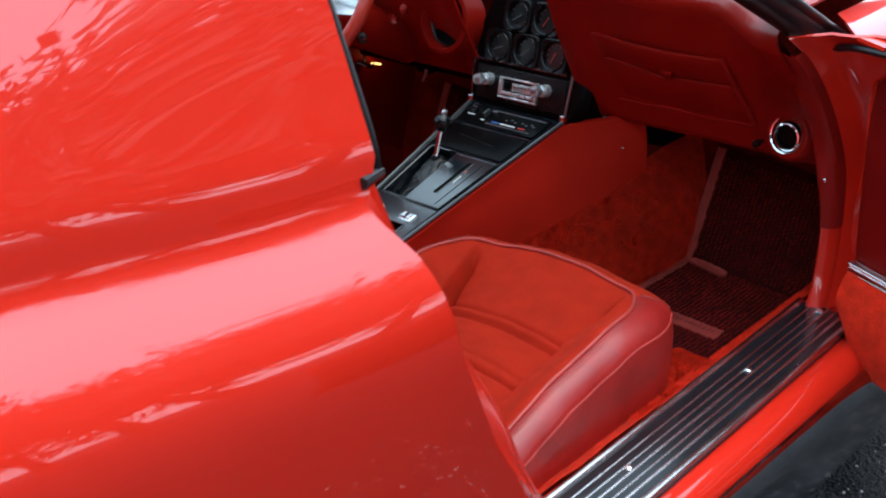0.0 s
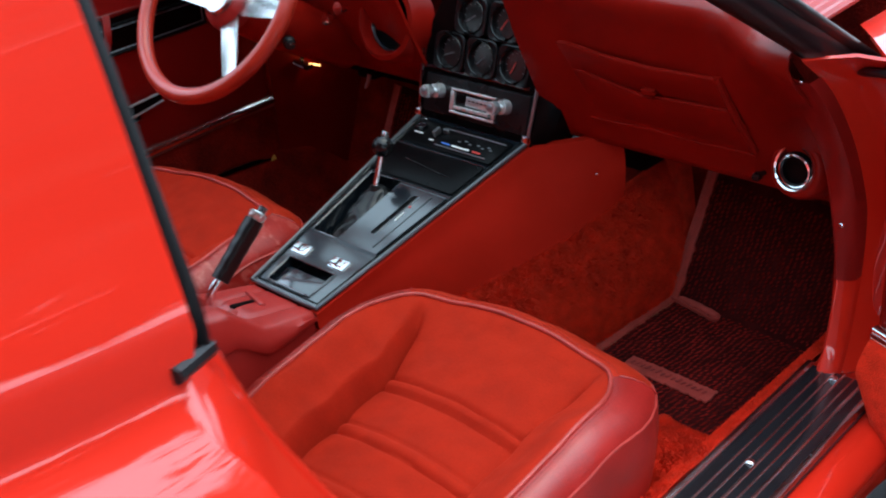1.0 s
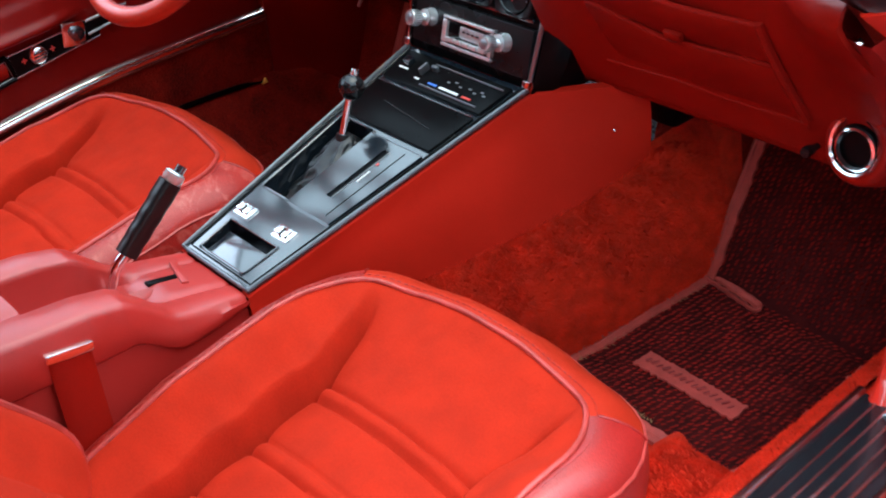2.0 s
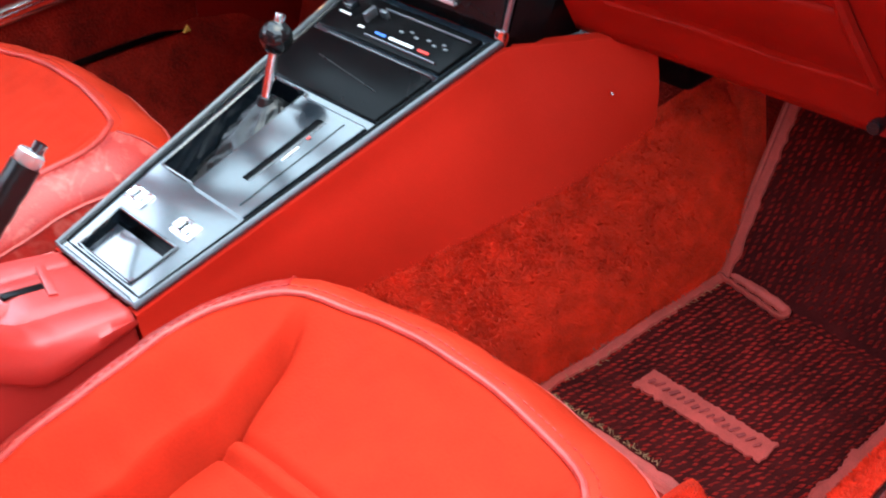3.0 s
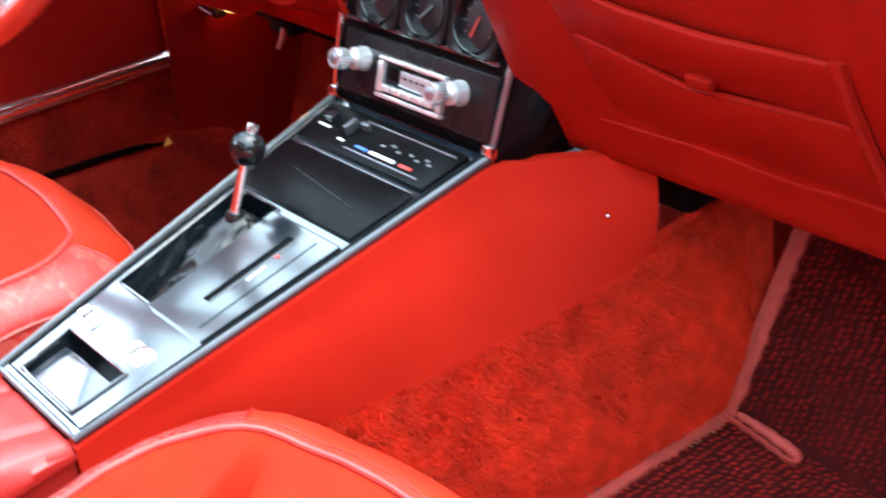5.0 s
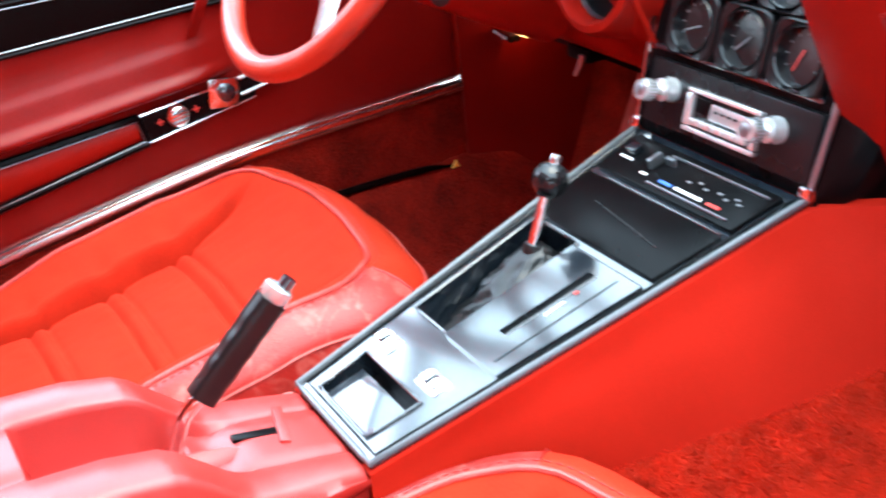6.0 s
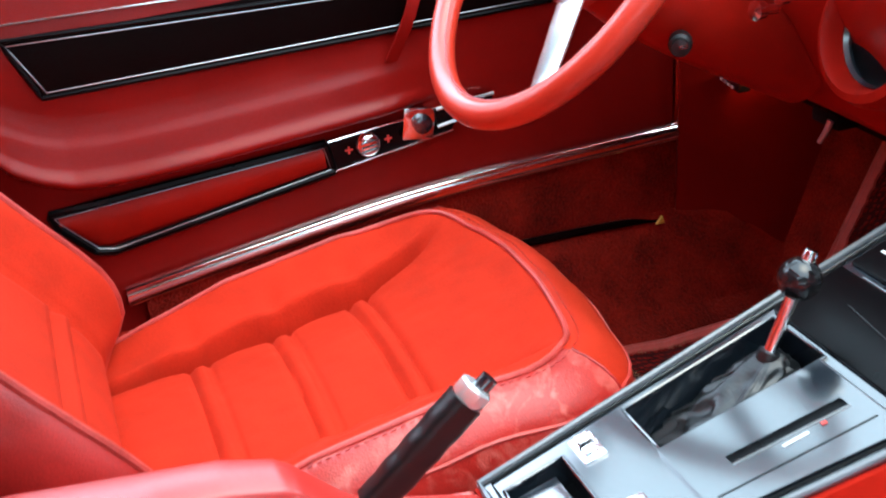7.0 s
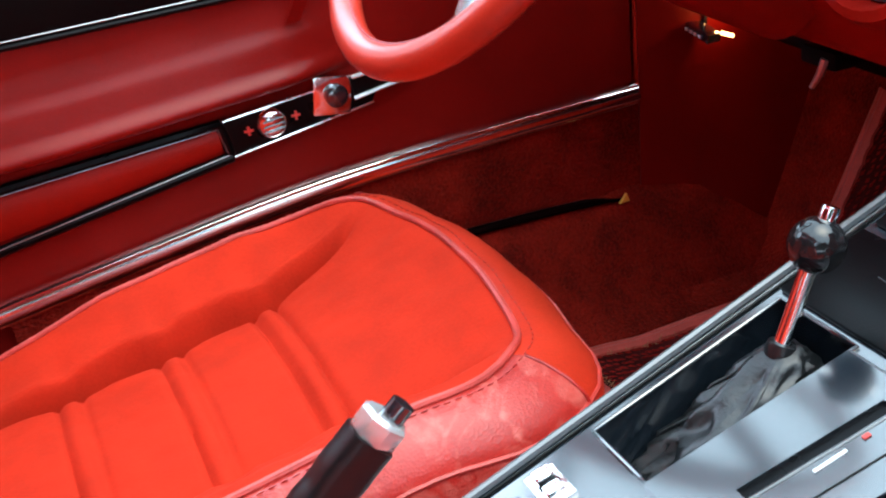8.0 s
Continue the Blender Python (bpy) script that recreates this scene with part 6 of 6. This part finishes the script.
pile("carpet_pile", tunnel_point, 60000, 21, floor, 0.0075, CARPET, "shaggy bright red carpet pile")
def roll_point(u, v):
    x, y = 0.47 + 0.115 * u, 0.10 + 0.18 * v
    f = step(0.455, 0.50, x)
    return Vector((x, y + 0.02 * (1 - f), ramp(y, [(0.06, 0.20), (0.12, 0.222 + 0.02 * f), (0.18, 0.232 + 0.028 * f), (0.235, 0.230 + 0.026 * f), (0.265, 0.226 + 0.014 * f), (0.282, 0.218 + 0.004 * f)])))


pile("carpet_pile", roll_point, 5000, 24, floor, 0.0055, CARPET, "shaggy bright red carpet pile")
pile("carpet_pile", sill_point, 9000, 22, floor, 0.005, CARPET, "shaggy bright red carpet pile")


# ---- rest of the car's body ----
def close_body():
    part("rear_deck", sheet([[Vector((u * w, y, z - 0.03 * u * u)) for u in [-1 + 0.25 * i for i in range(9)]] for y, z, w in ((-1.28, 1.29, 0.64), (-1.5, 1.16, 0.66), (-1.75, 1.03, 0.70), (-2.05, 0.98, 0.76), (-2.35, 0.95, 0.76))], thick=0.01), PAINT, car, "red rear deck")
    part("tail_panel", sheet([[Vector((u * w, y - 0.05 * (1 - u * u), z)) for u in [-1 + 0.25 * i for i in range(9)]] for y, z, w in ((-2.34, 0.95, 0.76), (-2.40, 0.90, 0.80), (-2.42, 0.70, 0.82), (-2.38, 0.45, 0.78), (-2.30, 0.30, 0.70))], thick=0.01), PAINT, car, "red tail panel")
    part("nose", sheet([[Vector((u * w, y + 0.12 * (1 - u * u), z)) for u in [-1 + 0.25 * i for i in range(9)]] for y, z, w in ((2.24, 0.82, 0.82), (2.34, 0.78, 0.80), (2.40, 0.66, 0.78), (2.38, 0.45, 0.76), (2.30, 0.28, 0.74))], thick=0.01), PAINT, car, "red pointed nose")
    for s in (-1, 1):
        for y in (-1.35, 1.12):
            c = Vector((s * 0.745, y, 0.325))
            wheel_part = part("wheel", lathe([(0.19, -0.10), (0.30, -0.105), (0.322, -0.085), (0.325, 0.0), (0.322, 0.085), (0.30, 0.105), (0.19, 0.10)], c, (s, 0, 0), 40), RUBBER, car, "black tyre")
            part("rim", lathe([(0.195, 0.095), (0.185, 0.08), (0.16, 0.05), (0.08, 0.06), (0.05, 0.075), (0, 0.078)], c, (s, 0, 0), 32), ALU, wheel_part, "silver wheel rim")


close_body()
